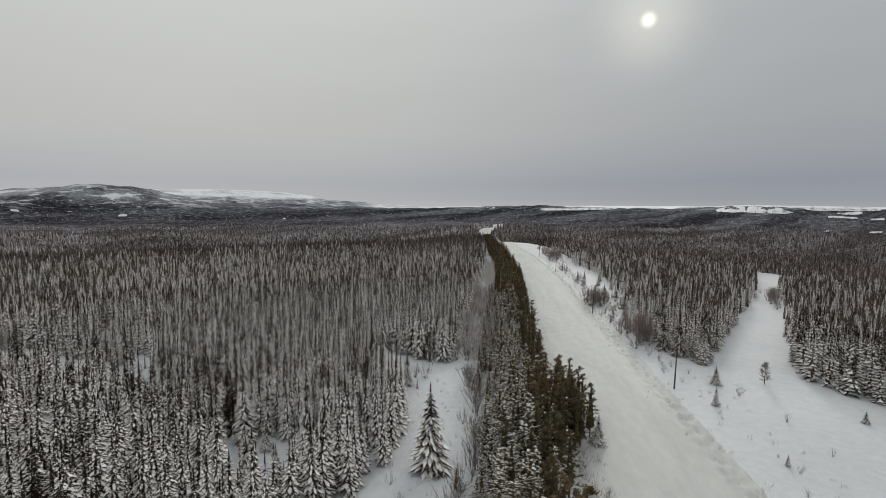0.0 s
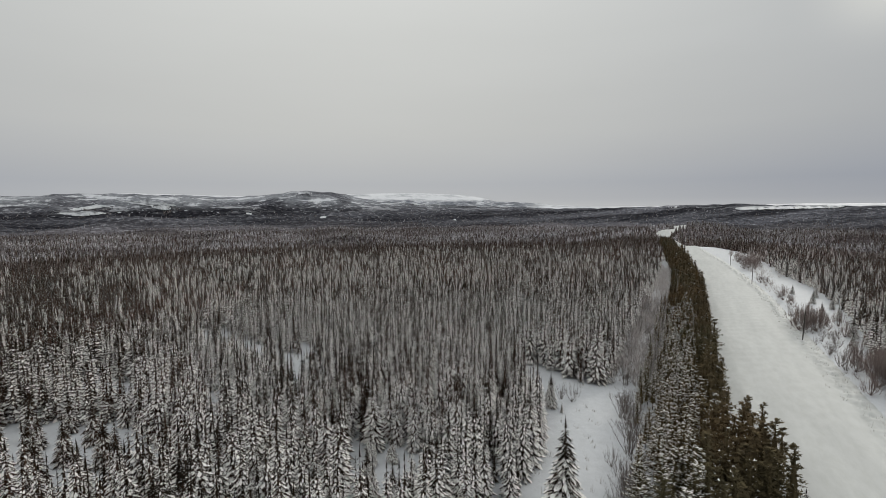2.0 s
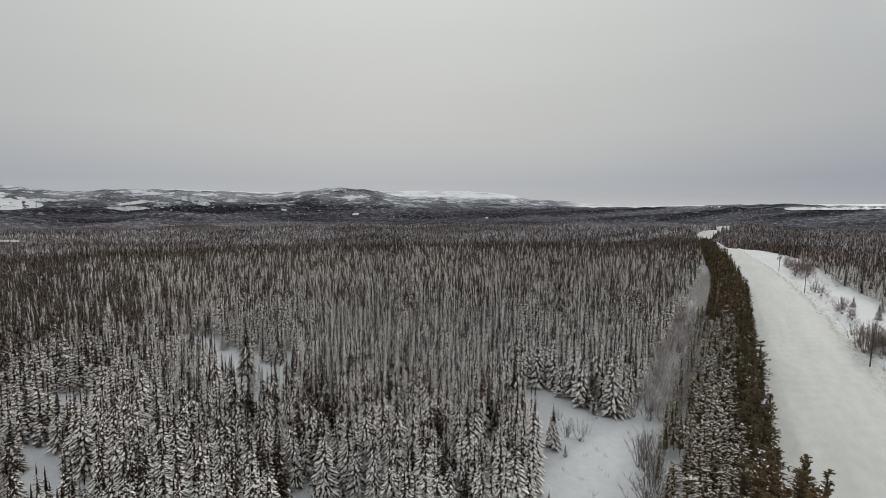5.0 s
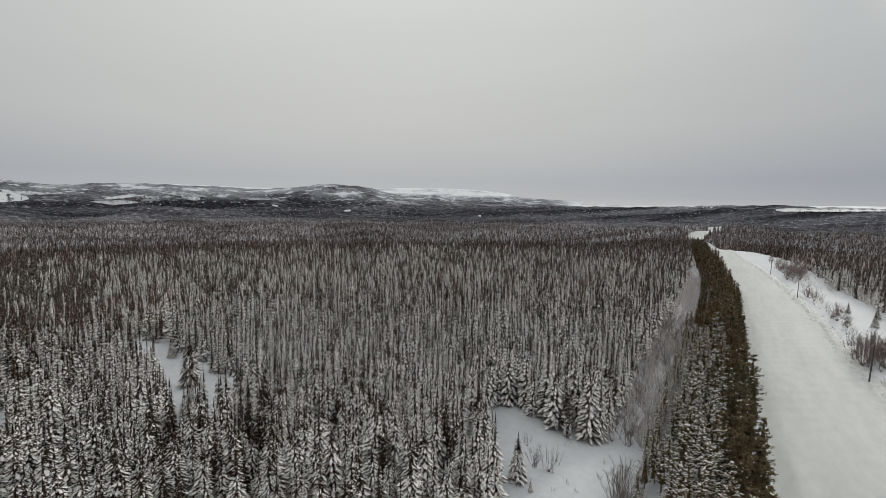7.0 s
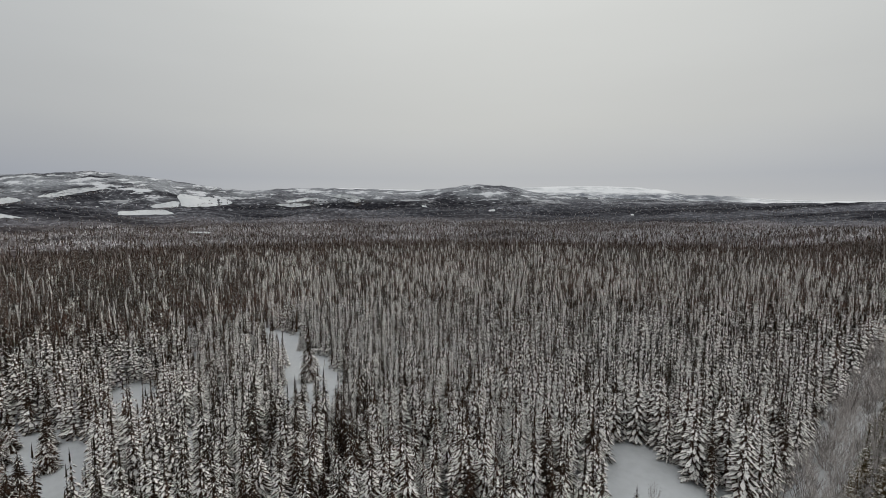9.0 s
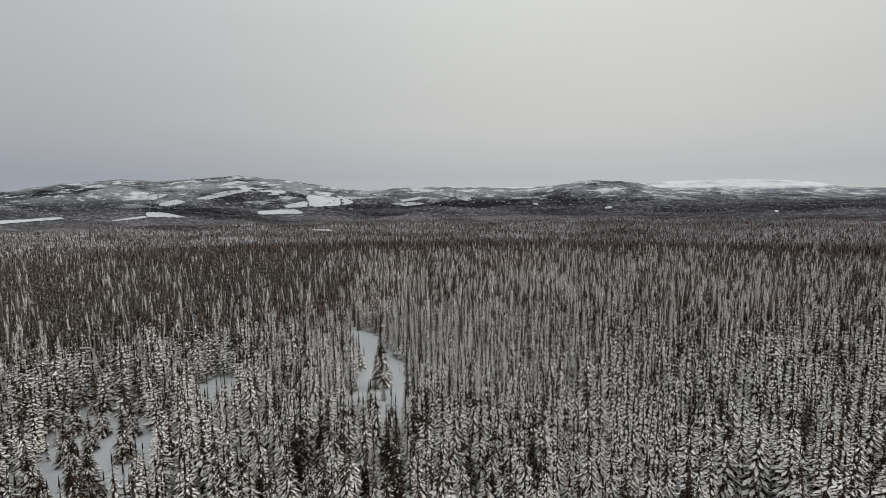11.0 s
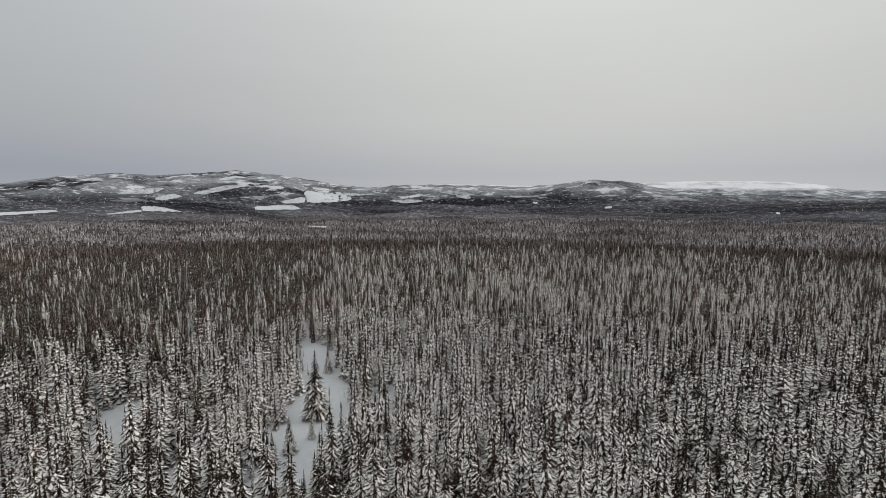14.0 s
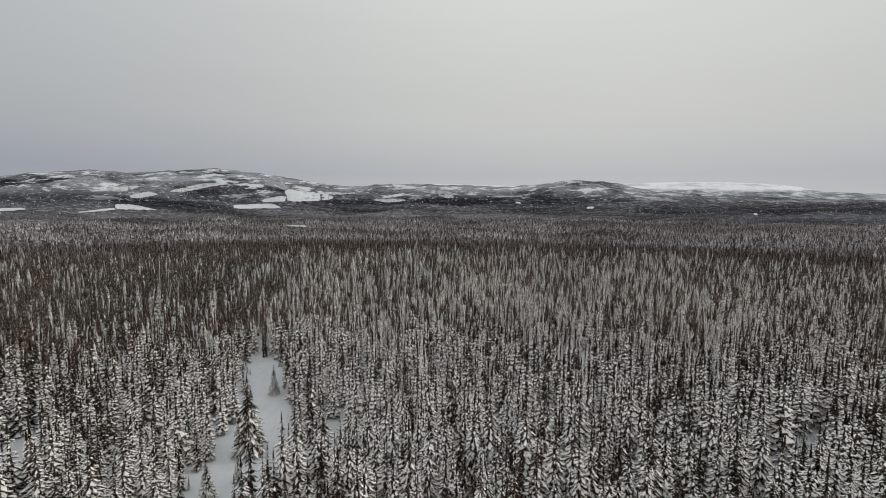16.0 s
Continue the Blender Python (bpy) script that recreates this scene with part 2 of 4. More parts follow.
GREY_TWIG = bark_material("dark_bare_twigs", (0.13, 0.112, 0.102), (0.28, 0.25, 0.232))
POLE_WOOD = bark_material("weathered_pole_wood", (0.06, 0.055, 0.05), (0.13, 0.12, 0.11))


# ---- helpers for building ----
def mesh_from(name, verts, tris, mats, index=None, smooth=False):
    """A mesh of triangles from arrays."""
    verts, tris = np.asarray(verts, np.float32), np.asarray(tris, np.int32)
    me = bpy.data.meshes.new(name)
    me.vertices.add(len(verts))
    me.vertices.foreach_set("co", verts.ravel())
    me.loops.add(tris.size)
    me.loops.foreach_set("vertex_index", tris.ravel())
    me.polygons.add(len(tris))
    me.polygons.foreach_set("loop_start", np.arange(0, tris.size, 3, dtype=np.int32))
    for m in mats:
        me.materials.append(m)
    if index is not None:
        me.polygons.foreach_set("material_index", np.asarray(index, np.int32))
    me.polygons.foreach_set("use_smooth", np.full(len(tris), smooth))
    me.update(calc_edges=True)
    return me


def scatter(templates, places, rng, spread=(0.85, 1.2)):
    """Copies of the templates (verts, tris, index) joined at places (x, y, z, height) as arrays."""
    places = np.asarray(places)
    pick = rng.integers(0, len(templates), len(places))
    vs, ts, ms, base_i = [], [], [], 0
    for k, (v, t, m) in enumerate(templates):
        p = places[pick == k]
        if not len(p):
            continue
        a = rng.uniform(0, 2 * math.pi, len(p))
        w = p[:, 3] * rng.uniform(*spread, len(p))
        c, s = np.cos(a)[:, None], np.sin(a)[:, None]
        x = (v[None, :, 0] * c - v[None, :, 1] * s) * w[:, None] + p[:, 0:1]
        y = (v[None, :, 0] * s + v[None, :, 1] * c) * w[:, None] + p[:, 1:2]
        z = v[None, :, 2] * p[:, 3:4] + p[:, 2:3]
        vs.append(np.stack((x, y, z), -1).reshape(-1, 3))
        ts.append((t[None] + (np.arange(len(p)) * len(v))[:, None, None] + base_i).reshape(-1, 3))
        ms.append(np.tile(m, len(p)))
        base_i += len(p) * len(v)
    return np.concatenate(vs), np.concatenate(ts), np.concatenate(ms)


def inside(px, py, poly):
    """Which points lie in the polygon."""
    res = np.zeros(px.shape, bool)
    for (x0, y0), (x1, y1) in zip(poly, poly[1:] + poly[:1]):
        cross = (y0 > py) != (y1 > py)
        res ^= cross & (px < (x1 - x0) * (py - y0) / (y1 - y0 + 1e-9) + x0)
    return res


def smoothstep(a, b, v):
    t = np.clip((np.asarray(v, float) - a) / (b - a), 0, 1)
    return t * t * (3 - 2 * t)


def waves(x, y, scale, seed):
    """Cheap smooth noise of about -1 to 1."""
    r = np.random.default_rng(seed)
    total_w = 0
    for k in range(6):
        a, ph, f = r.uniform(0, 6.28), r.uniform(0, 6.28), r.uniform(0.6, 1.7) / scale
        total_w = total_w + np.sin((x * math.cos(a) + y * math.sin(a)) * f * 6.28 + ph)
    return total_w / 3.2


# ---- the lie of the land ----
AXIS = ((3.0, 4.0), (-13.0, 90.0))          # a line across the near woods
RIDGE_AZ = (-180, -120, -108, -105, -102, -99, -95, -91, -87, -84, -80, -76, -72, -69, -65, -60, -55, -51, -47, -43.5, -40, -36, -32, -28, -23, -13, -6, 0, 5, 10, 18, 23, 25, 29, 36, 60, 120, 180)
RIDGE_EL = (0.8, 0.9, 1.1, 1.1, 1.6, 2.1, 2.5, 2.35, 2.75, 3.1, 2.8, 2.2, 1.5, 1.3, 1.65, 1.7, 1.6, 1.35, 1.7, 2.15, 1.95, 1.15, 0.75, 0.45, 0.25, -0.05, -0.05, 0.15, 0.3, 0.1, -0.1, 0.1, 0.25, 0.15, 0.0, 0.4, 0.8, 0.8)
MESA_AZ = (-180, -75, -66, -60, -48, -38, -34, -29, -25, -22.3, -20.6, -19.4, -16, -13, -8, 0, 10, 22, 26, 36, 60, 180)
MESA_EL = (0.3, 0.9, 1.55, 1.75, 1.5, 1.75, 1.87, 1.83, 1.62, 1.25, 0.75, 0.78, 0.58, 0.26, 0.1, 0.15, 0.25, 0.2, 0.35, 0.15, 0.3, 0.3)


def road_centre(y):
    y = np.asarray(y, float)
    return 27.0 - 22 * smoothstep(240, 620, y) - 32 * smoothstep(620, 840, y) + 22 * smoothstep(880, 1060, y)


def land(x, y):
    """Height of the ground."""
    x, y = np.asarray(x, float), np.asarray(y, float)
    dx, dy = x + 2, y - 50
    r = np.hypot(dx, dy)
    az = np.degrees(np.arctan2(dx, dy))
    el1 = np.interp(az, RIDGE_AZ, RIDGE_EL)
    el2 = np.interp(az, MESA_AZ, MESA_EL)
    z = 0.5 * waves(x, y, 60, 3) * smoothstep(20, 60, np.abs(x - 27))
    east = smoothstep(40, 260, x)
    z = z - 9 * east * smoothstep(500, 100, np.abs(y - 150))
    ridge = np.exp(-((x - road_centre(y)) / 130) ** 2) * smoothstep(-200, 100, y)
    fall = -30 * smoothstep(345, 640, r) * (1 - 0.9 * ridge * smoothstep(1500, 1100, r))
    z = z + fall + ridge * (-9.5 * np.exp(-((y - 690) / 72) ** 2) + 1.5 * np.exp(-((y - 930) / 90) ** 2))
    z = z + 7.0 * waves(x, y, 380, 7) * smoothstep(500, 900, r)
    el1 = el1 + 0.05 * np.sin(az * 2.9) + 0.04 * np.sin(az * 6.7 + 1) + 0.025 * np.sin(az * 15.1 + 2)
    crest = 38.4 + 2900 * np.tan(np.radians(el1))
    back = 38.4 + 4450 * np.tan(np.radians(el2))
    rise = smoothstep(1650, 2900, r) ** 1.3
    slope = 4 * rise * (1 - rise)
    folds = 22 * waves(x, y, 620, 9) + 6 * waves(x, y, 260, 12) + 1.5 * waves(x, y, 120, 13)
    spur = 24 * np.exp(-((r - 2180 - 190 * waves(x, y, 1300, 15)) / 130) ** 2) * (0.45 + 0.55 * waves(x, y, 800, 16))
    height = np.clip((crest - 38) / 90, 0.15, 1)
    z = z * (1 - rise) + crest * rise + (folds * slope + spur) * height
    past = smoothstep(2900, 3500, r)
    z = z * (1 - past) + (np.minimum(crest, back) - 70) * past
    z = z + (back - (np.minimum(crest, back) - 70)) * smoothstep(3500, 4450, r) * past
    z = z - 160 * smoothstep(4450, 4950, r)
    return z


def ground_sheet():
    radii = np.concatenate((np.linspace(0, 300, 76)[1:], np.geomspace(306, 1600, 40), np.linspace(1630, 3600, 70), np.linspace(3660, 4950, 16)))
    n = 400
    az = np.linspace(0, 2 * math.pi, n, endpoint=False)
    gx = radii[:, None] * np.sin(az)[None] - 2
    gy = radii[:, None] * np.cos(az)[None] + 50
    gz = land(gx, gy)
    gz = gz - 0.9 * np.exp(-((gx + 1.5 - road_centre(gy)) / 11.0) ** 6) * (gy > -250) * (gy < 1400)
    verts = np.concatenate((np.array([[-2, 50, float(land(-2, 50))]]), np.stack((gx, gy, gz), -1).reshape(-1, 3)))
    i = np.arange(len(radii) - 1)[:, None] * n
    j = np.arange(n)[None]
    k = (j + 1) % n
    a, b, c, d = 1 + i + j, 1 + i + k, 1 + i + n + k, 1 + i + n + j
    tris = np.concatenate((np.stack((a, c, b), -1).reshape(-1, 3), np.stack((a, d, c), -1).reshape(-1, 3)))
    rr = np.repeat(radii[:-1], n)
    wood = ((rr > 560) & (rr < 3600)).astype(int) + 2 * (rr >= 3600)
    fan = np.stack((np.zeros(n, int), 1 + np.arange(n), 1 + (np.arange(n) + 1) % n), -1)[:, [0, 1, 2]]
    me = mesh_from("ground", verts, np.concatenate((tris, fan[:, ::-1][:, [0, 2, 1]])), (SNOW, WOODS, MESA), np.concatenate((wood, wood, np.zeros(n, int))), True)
    me.flip_normals() if me.polygons[0].normal.z < 0 else None
    tagged(new("ground", me), "snow-covered ground rising to wooded hills", "ground", kind="structure")


ground_sheet()


def road_strip():
    """Packed snow, a low rough bank along its far shoulder and a ditch beside it."""
    ys = np.concatenate((np.arange(-400, 20, 6.0), np.arange(20, 260, 1.0), np.arange(260, 700, 3.0), np.arange(700, 1300, 10.0)))
    u = np.concatenate((np.linspace(-15.5, 6, 26), np.linspace(6.5, 13, 24)))
    Y, U = np.meshgrid(ys, u, indexing="ij")
    X = road_centre(Y) + U
    crown = 0.25 - 0.002 * U ** 2
    bank = 0.35 * np.exp(-((U - 9.5) / 1.6) ** 2) * (1 + 0.8 * waves(X, Y, 3.5, 21)) + 0.10 * np.exp(-((U + 10) / 1.2) ** 2)
    lumps = 0.12 * waves(X, Y, 2.1, 22) * smoothstep(6.5, 9, U) + 0.03 * waves(X, Y, 5, 24)
    edge = np.minimum(smoothstep(0, 6, U + 15.5), smoothstep(0, 1.6, 13 - U))
    Z = land(X, Y) - 0.35 + (0.35 + crown + bank + lumps) * edge
    n = len(u)
    verts = np.stack((X, Y, Z), -1).reshape(-1, 3)
    i = np.arange(len(ys) - 1)[:, None] * n
    j = np.arange(n - 1)[None]
    a, b, c, d = i + j, i + j + 1, i + n + j + 1, i + n + j
    tris = np.concatenate((np.stack((a, b, c), -1).reshape(-1, 3), np.stack((a, c, d), -1).reshape(-1, 3)))
    tagged(new("road", mesh_from("road", verts, tris, (ROAD,), None, True)), "wide straight road under packed snow with rough banks", "road", kind="structure")


road_strip()


# ---- where woods stand ----
STRIP = [(-22, 55), (-15, 65), (-14, 75), (-14, 89), (-16.5, 97), (-21, 104), (-26.5, 113), (-31.5, 122), (-26, 125), (-19, 119.5), (-15, 116), (-9.8, 118.5), (-7.5, 131), (-9, 146), (-9, 179), (-7, 226), (-8, 400), (2, 400), (3, 250), (2, 120), (2, -160), (-9, -160), (-9, 20), (-20, 40)]
LONG_OPENING = [(-133, 106), (-128, 113), (-112, 110), (-104, 109), (-93, 107), (-85, 103), (-76, 97), (-70, 91), (-73, 87), (-83, 91), (-93, 97), (-100, 100), (-112, 104)]
WEST_GLADE = [(-113, 66), (-111, 74), (-103, 75), (-93, 72), (-94, 68), (-102, 67)]
SOUTH_GLADE = [(-103, 44), (-98, 55), (-85, 60), (-74, 58), (-63, 55), (-66, 46), (-75, 42), (-88, 46)]
SMALL_GLADE = [(-82, 76), (-77, 80), (-70, 74), (-73, 70)]
EDGE_GLADE = [(-42, 72), (-30, 77), (-29, 66), (-36, 65)]
NOTCH = [(-46, 128), (-42, 134), (-34, 135), (-37, 129)]
SLIVER = [(-98, 116), (-95, 120), (-80, 110), (-79, 106), (-83, 107)]
LANE = [(-42.5, 147), (-44, 158), (-46.5, 172), (-46, 178), (-42, 177), (-41, 163), (-39, 147)]
EAST_CLEARING = [(30, -300), (30, 120), (30, 250), (28, 330), (20, 460), (6, 590), (32, 600), (53, 470), (54, 330), (60, 288), (57, 224), (54, 198), (48, 172), (47, 140), (53, 125), (68, 150), (92, 192), (116, 231), (141, 280), (172, 346), (190, 345), (184, 326), (142, 262), (116, 205), (92, 163), (78, 134), (72, 117), (75, 111), (82, 104), (110, 60), (104, 10), (60, -40), (48, -300)]
VALLEY_BOG = [(-1180, 345), (-1159, 397), (-1005, 352), (-1018, 305)]
CLEARINGS = (STRIP, LONG_OPENING, WEST_GLADE, SOUTH_GLADE, SMALL_GLADE, EDGE_GLADE, NOTCH, LANE, EAST_CLEARING, SLIVER, VALLEY_BOG)

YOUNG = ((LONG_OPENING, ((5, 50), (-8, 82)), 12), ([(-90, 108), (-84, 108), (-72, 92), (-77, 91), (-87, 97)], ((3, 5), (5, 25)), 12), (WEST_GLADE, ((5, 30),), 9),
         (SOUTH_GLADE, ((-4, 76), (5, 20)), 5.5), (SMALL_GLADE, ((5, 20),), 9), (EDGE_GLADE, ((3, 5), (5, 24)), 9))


def wooded(x, y):
    rough = 0.8 * waves(x, y, 7, 41)
    ok = np.ones(x.shape, bool)
    for poly in CLEARINGS:
        ok &= ~inside(x + rough, y + 0.8 * waves(x, y, 8, 42), poly)
    left = road_centre(y) - np.where(y < 610, 27.5, 11.0)
    ok &= ~((x > left) & (x < road_centre(y) + 12) & (y > -300) & (y < 1300))
    return ok


def axis_distance(x, y):
    (x0, y0), (x1, y1) = AXIS
    ex, ey = x1 - x0, y1 - y0
    t = np.clip(((x - x0) * ex + (y - y0) * ey) / (ex * ex + ey * ey), 0, 1)
    return np.hypot(x - x0 - t * ex, y - y0 - t * ey)


def stand(spacing, lo, hi, rng, spread=0.36, sector=True):
    """Tree places on a jittered grid between two distances from the axis."""
    g = np.arange(-hi - 20, hi + 120, spacing)
    x, y = np.meshgrid(g, g)
    x, y = x.ravel(), y.ravel()
    x = x + rng.uniform(-spread, spread, x.size) * spacing
    y = y + rng.uniform(-spread, spread, y.size) * spacing
    d = axis_distance(x, y)
    az = np.degrees(np.arctan2(x - 2, y - 20))
    seen = (az > -118) & (az < 52)
    soft_d = d + rng.normal(0, 0.07, d.size) * d
    keep = (soft_d >= lo) & (soft_d < hi) & (seen if sector else ~seen) & wooded(x, y)
    # the slope behind the edge of the plateau stays out of sight
    r = np.hypot(x + 2, y - 50)
    keep &= ~((r > 440) & (r < 700) & (az < -10))
    x, y, d = x[keep], y[keep], d[keep]
    h = 9.5 + 1.4 * smoothstep(60, 20, np.abs(x + 30)) + 1.0 * waves(x, y, 70, 51) + rng.normal(0, 1.7, x.size)
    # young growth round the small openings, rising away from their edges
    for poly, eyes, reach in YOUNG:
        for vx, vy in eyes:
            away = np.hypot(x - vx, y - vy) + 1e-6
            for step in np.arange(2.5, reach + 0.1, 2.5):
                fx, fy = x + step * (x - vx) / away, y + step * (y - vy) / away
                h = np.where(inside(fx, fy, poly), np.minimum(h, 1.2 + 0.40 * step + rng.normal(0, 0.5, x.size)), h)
    return np.stack((x, y, land(x, y) - 0.1, np.clip(h, 1.3, 13.5)), -1)


# ---- spruces ----
def spruce_template(rng, whorls=17, width=0.165, snow=0.92, low=0.04, fine=1.0, top_from=0.72, kite=False):
    """A spruce of height 1: needles and snow as separate lists of vertices and triangles."""
    nv, nt, sv, st, spire = [], [], [], [], []

    def tri(vs, ts, *pts):
        b0 = len(vs)
        vs.extend(pts)
        ts.append((b0, b0 + 1, b0 + 2))

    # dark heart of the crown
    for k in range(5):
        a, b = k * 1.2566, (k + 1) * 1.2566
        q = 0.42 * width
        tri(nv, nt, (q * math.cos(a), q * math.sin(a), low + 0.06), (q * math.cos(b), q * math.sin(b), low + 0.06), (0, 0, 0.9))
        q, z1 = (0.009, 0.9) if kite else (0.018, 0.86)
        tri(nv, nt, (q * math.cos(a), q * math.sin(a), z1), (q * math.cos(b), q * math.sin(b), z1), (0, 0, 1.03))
    for k in range(whorls):
        f = (k + 0.5) / whorls
        z = low + (0.985 - low) * f ** 0.95
        R = width * (1 - f) ** 0.88 * rng.uniform(0.88, 1.12) * (0.85 if f < 0.08 else 1) + 0.012
        n = round((8 if f < 0.35 else 7 if f < 0.6 else 5 if f < 0.82 else 4) * fine)
        turn = rng.uniform(0, 6.28)
        for j in range(n):
            a = turn + (j + rng.uniform(-0.3, 0.3)) * 6.283 / n
            L = R * rng.uniform(0.7, 1.22)
            zz = z + rng.uniform(-0.013, 0.013)
            drop = L * rng.uniform(0.3, 0.6)
            w = L * rng.uniform(0.20, 0.31) / fine ** 0.7
            ca, sa = math.cos(a), math.sin(a)

            def at(u, v, h):
                return (ca * u - sa * v, sa * u + ca * v, h)

            tip = rng.uniform(-0.3, 0.3) * w
            if kite:
                # drooping sprays: widest past the middle, pointed at the tip, with clumps of snow lying along them
                w *= 0.86
                root, end = at(0.08 * L, 0, zz), at(1.05 * L, tip, zz - drop * 1.2)
                one, two = at(0.66 * L, -w, zz - drop * 0.72), at(0.62 * L, w, zz - drop * 0.66)
                spire += [len(nt), len(nt) + 1] if f > top_from else []
                tri(nv, nt, root, one, two)
                tri(nv, nt, two, one, end)
                cover_share = snow * (1.0 if f < top_from else 0.3)
                if rng.uniform() < cover_share:
                    c, k2, u0, u1, up = rng.uniform(-0.3, 0.3) * w, rng.uniform(0.7, 1.0) * w, rng.uniform(0.26, 0.42), rng.uniform(0.96, 1.1), 0.010
                    um = 0.35 * u0 + 0.65 * u1
                    one, two = at(um * L, c - k2, zz - drop * (um + 0.03) + up), at((um - 0.06) * L, c + k2, zz - drop * um + up)
                    tri(sv, st, at(u0 * L, c, zz - drop * u0 + up), one, two)
                    tri(sv, st, two, one, at(u1 * L, c + tip, zz - drop * 1.1 * u1 + up))
                continue
            spire += [len(nt)] if f > top_from else []
            tri(nv, nt, at(0.12 * L, 0, zz), at(0.95 * L, -w, zz - drop * 1.05), at(0.9 * L, w, zz - drop))
            if f < 0.5:
                tri(nv, nt, at(0.5 * L, -w * 0.5, zz - drop * 0.6), at(1.06 * L, tip, zz - drop * 1.15), at(0.5 * L, w * 0.5, zz - drop * 0.62))
            if rng.uniform() < snow * (1.0 if f < top_from - 0.1 else 0.8 if f < top_from else 0.2):
                s, e, up = rng.uniform(0.9, 1.2), rng.uniform(0.92, 1.06), 0.012
                tri(sv, st, at(0.24 * L, tip, zz - 0.14 * drop + up), at(e * L, -w * s, zz - drop * 0.80 + up), at(e * 0.93 * L, w * s, zz - drop * 0.76 + up))
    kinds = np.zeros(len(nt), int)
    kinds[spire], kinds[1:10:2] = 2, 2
    return np.array(nv), np.array(nt), np.array(sv), np.array(st), kinds


def trunk_template(radius=0.010, top=0.9):
    pts = [(radius * math.cos(k * 1.047), radius * math.sin(k * 1.047), 0.0) for k in range(6)] + [(0, 0, top)]
    return np.array(pts), np.array([(k, (k + 1) % 6, 6) for k in range(6)])


def joined(nv, nt, sv, st, kinds=None):
    kinds = np.zeros(len(nt), int) if kinds is None else kinds
    return np.concatenate((nv, sv)), np.concatenate((nt, st + len(nv))), np.concatenate((kinds, np.ones(len(st), int)))


def mid_template(rng, width=0.15, dark=False, spire=False):
    """A spruce seen from farther off: jagged tiers and dabs of snow low down, a dark spire above."""
    vs, ts, ms = [], [], []
    for k in range(4):
        z0, z1 = 0.05 + 0.2 * k, min(1.02, 0.05 + 0.2 * k + 0.44)
        R = width * (1 - k / 4.5) ** 0.95
        if k == 3:
            z0, z1, R = 0.62, 1.07, 0.50 * R
        b0 = len(vs)
        turn = rng.uniform(0, 6.28)
        for j in range(5):
            a = turn + j * 1.2566
            q = R * rng.uniform(0.65, 1.15)
            vs.append((q * math.cos(a), q * math.sin(a), z0 + rng.uniform(-0.03, 0.03)))
        vs.append((0, 0, z1))
        for j in range(5):
            ts.append((b0 + j, b0 + (j + 1) % 5, b0 + 5))
            ms.append(2 if dark or k > 2 or (spire and k > 1) else 0)
        for j in range((3, 2, 1, 0)[k] if dark else (6, 7, 6, 1)[k]):
            a = rng.uniform(0, 6.28)
            b1 = len(vs)
            q = R * rng.uniform(0.75, 1.1)
            zz = z0 + rng.uniform(-0.01, 0.10)
            wv = rng.uniform(0.18, 0.33)
            vs.extend([(0.45 * q * math.cos(a), 0.45 * q * math.sin(a), zz + 0.075), (q * math.cos(a - wv), q * math.sin(a - wv), zz + 0.01), (q * math.cos(a + wv), q * math.sin(a + wv), zz + 0.02)])
            ts.append((b1, b1 + 1, b1 + 2))
            ms.append(1)
    return np.array(vs), np.array(ts), np.array(ms)


def far_template(rng, width=0.15, dark=False):
    vs, ts = [], []
    for z0, z1, R in ((0.0, 0.72, width), (0.38, 1.03, 0.55 * width)):
        b0, turn = len(vs), rng.uniform(0, 6.28)
        for j in range(4):
            q = R * rng.uniform(0.75, 1.15)
            vs.append((q * math.cos(turn + j * 1.5708), q * math.sin(turn + j * 1.5708), z0))
        vs.append((0, 0, z1))
        ts.extend([(b0 + j, b0 + (j + 1) % 4, b0 + 4) for j in range(4)])
    return np.array(vs), np.array(ts), np.array([0] * 8 if dark else [1, 1, 1, 1, 1, 1, 0, 1])


rng = np.random.default_rng(11)
SPRUCE_PARTS = [spruce_template(rng, 22, rng.uniform(0.13, 0.17), 1.0, fine=1.5, top_from=rng.uniform(0.60, 0.82), kite=True) for _ in range(6)]
SPRUCE_PARTS += [spruce_template(rng, 22, rng.uniform(0.11, 0.13), 0.35, fine=1.2, top_from=0.25, kite=True) for _ in range(2)]
NEAR_TEMPLATES = [joined(*spruce_template(rng, rng.integers(14, 16), rng.uniform(0.125, 0.165), 1.0, top_from=rng.uniform(0.76, 0.92))) for _ in range(10)]
NEAR_TEMPLATES += [joined(*spruce_template(rng, 16, rng.uniform(0.10, 0.13), 0.6, top_from=0.4)) for _ in range(3)]
NEAR_TEMPLATES = [(v * ((1, 1, 1.12) if k > 9 else (1, 1, 1)), t, m) for k, (v, t, m) in enumerate(NEAR_TEMPLATES)]
FINE_TEMPLATES = [joined(*spruce_template(rng, 17, rng.uniform(0.125, 0.165), 1.0, fine=1.28, top_from=rng.uniform(0.66, 0.86), kite=True)) for _ in range(9)]
FINE_TEMPLATES += [joined(*spruce_template(rng, 18, rng.uniform(0.10, 0.12), 0.5, top_from=0.38, kite=True)) for _ in range(2)]
MID_TEMPLATES = [mid_template(rng, rng.uniform(0.10, 0.135), spire=k > 4) for k in range(7)] + [mid_template(rng, 0.085, True) for _ in range(2)]
FAR_TEMPLATES = [far_template(rng) for _ in range(5)] + [far_template(rng, 0.10, True) for _ in range(3)]

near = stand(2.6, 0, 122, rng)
order = np.argsort(np.hypot(near[:, 0] + 45, near[:, 1] - 88))
single, rest = near[order[:260]], near[order[260:]]


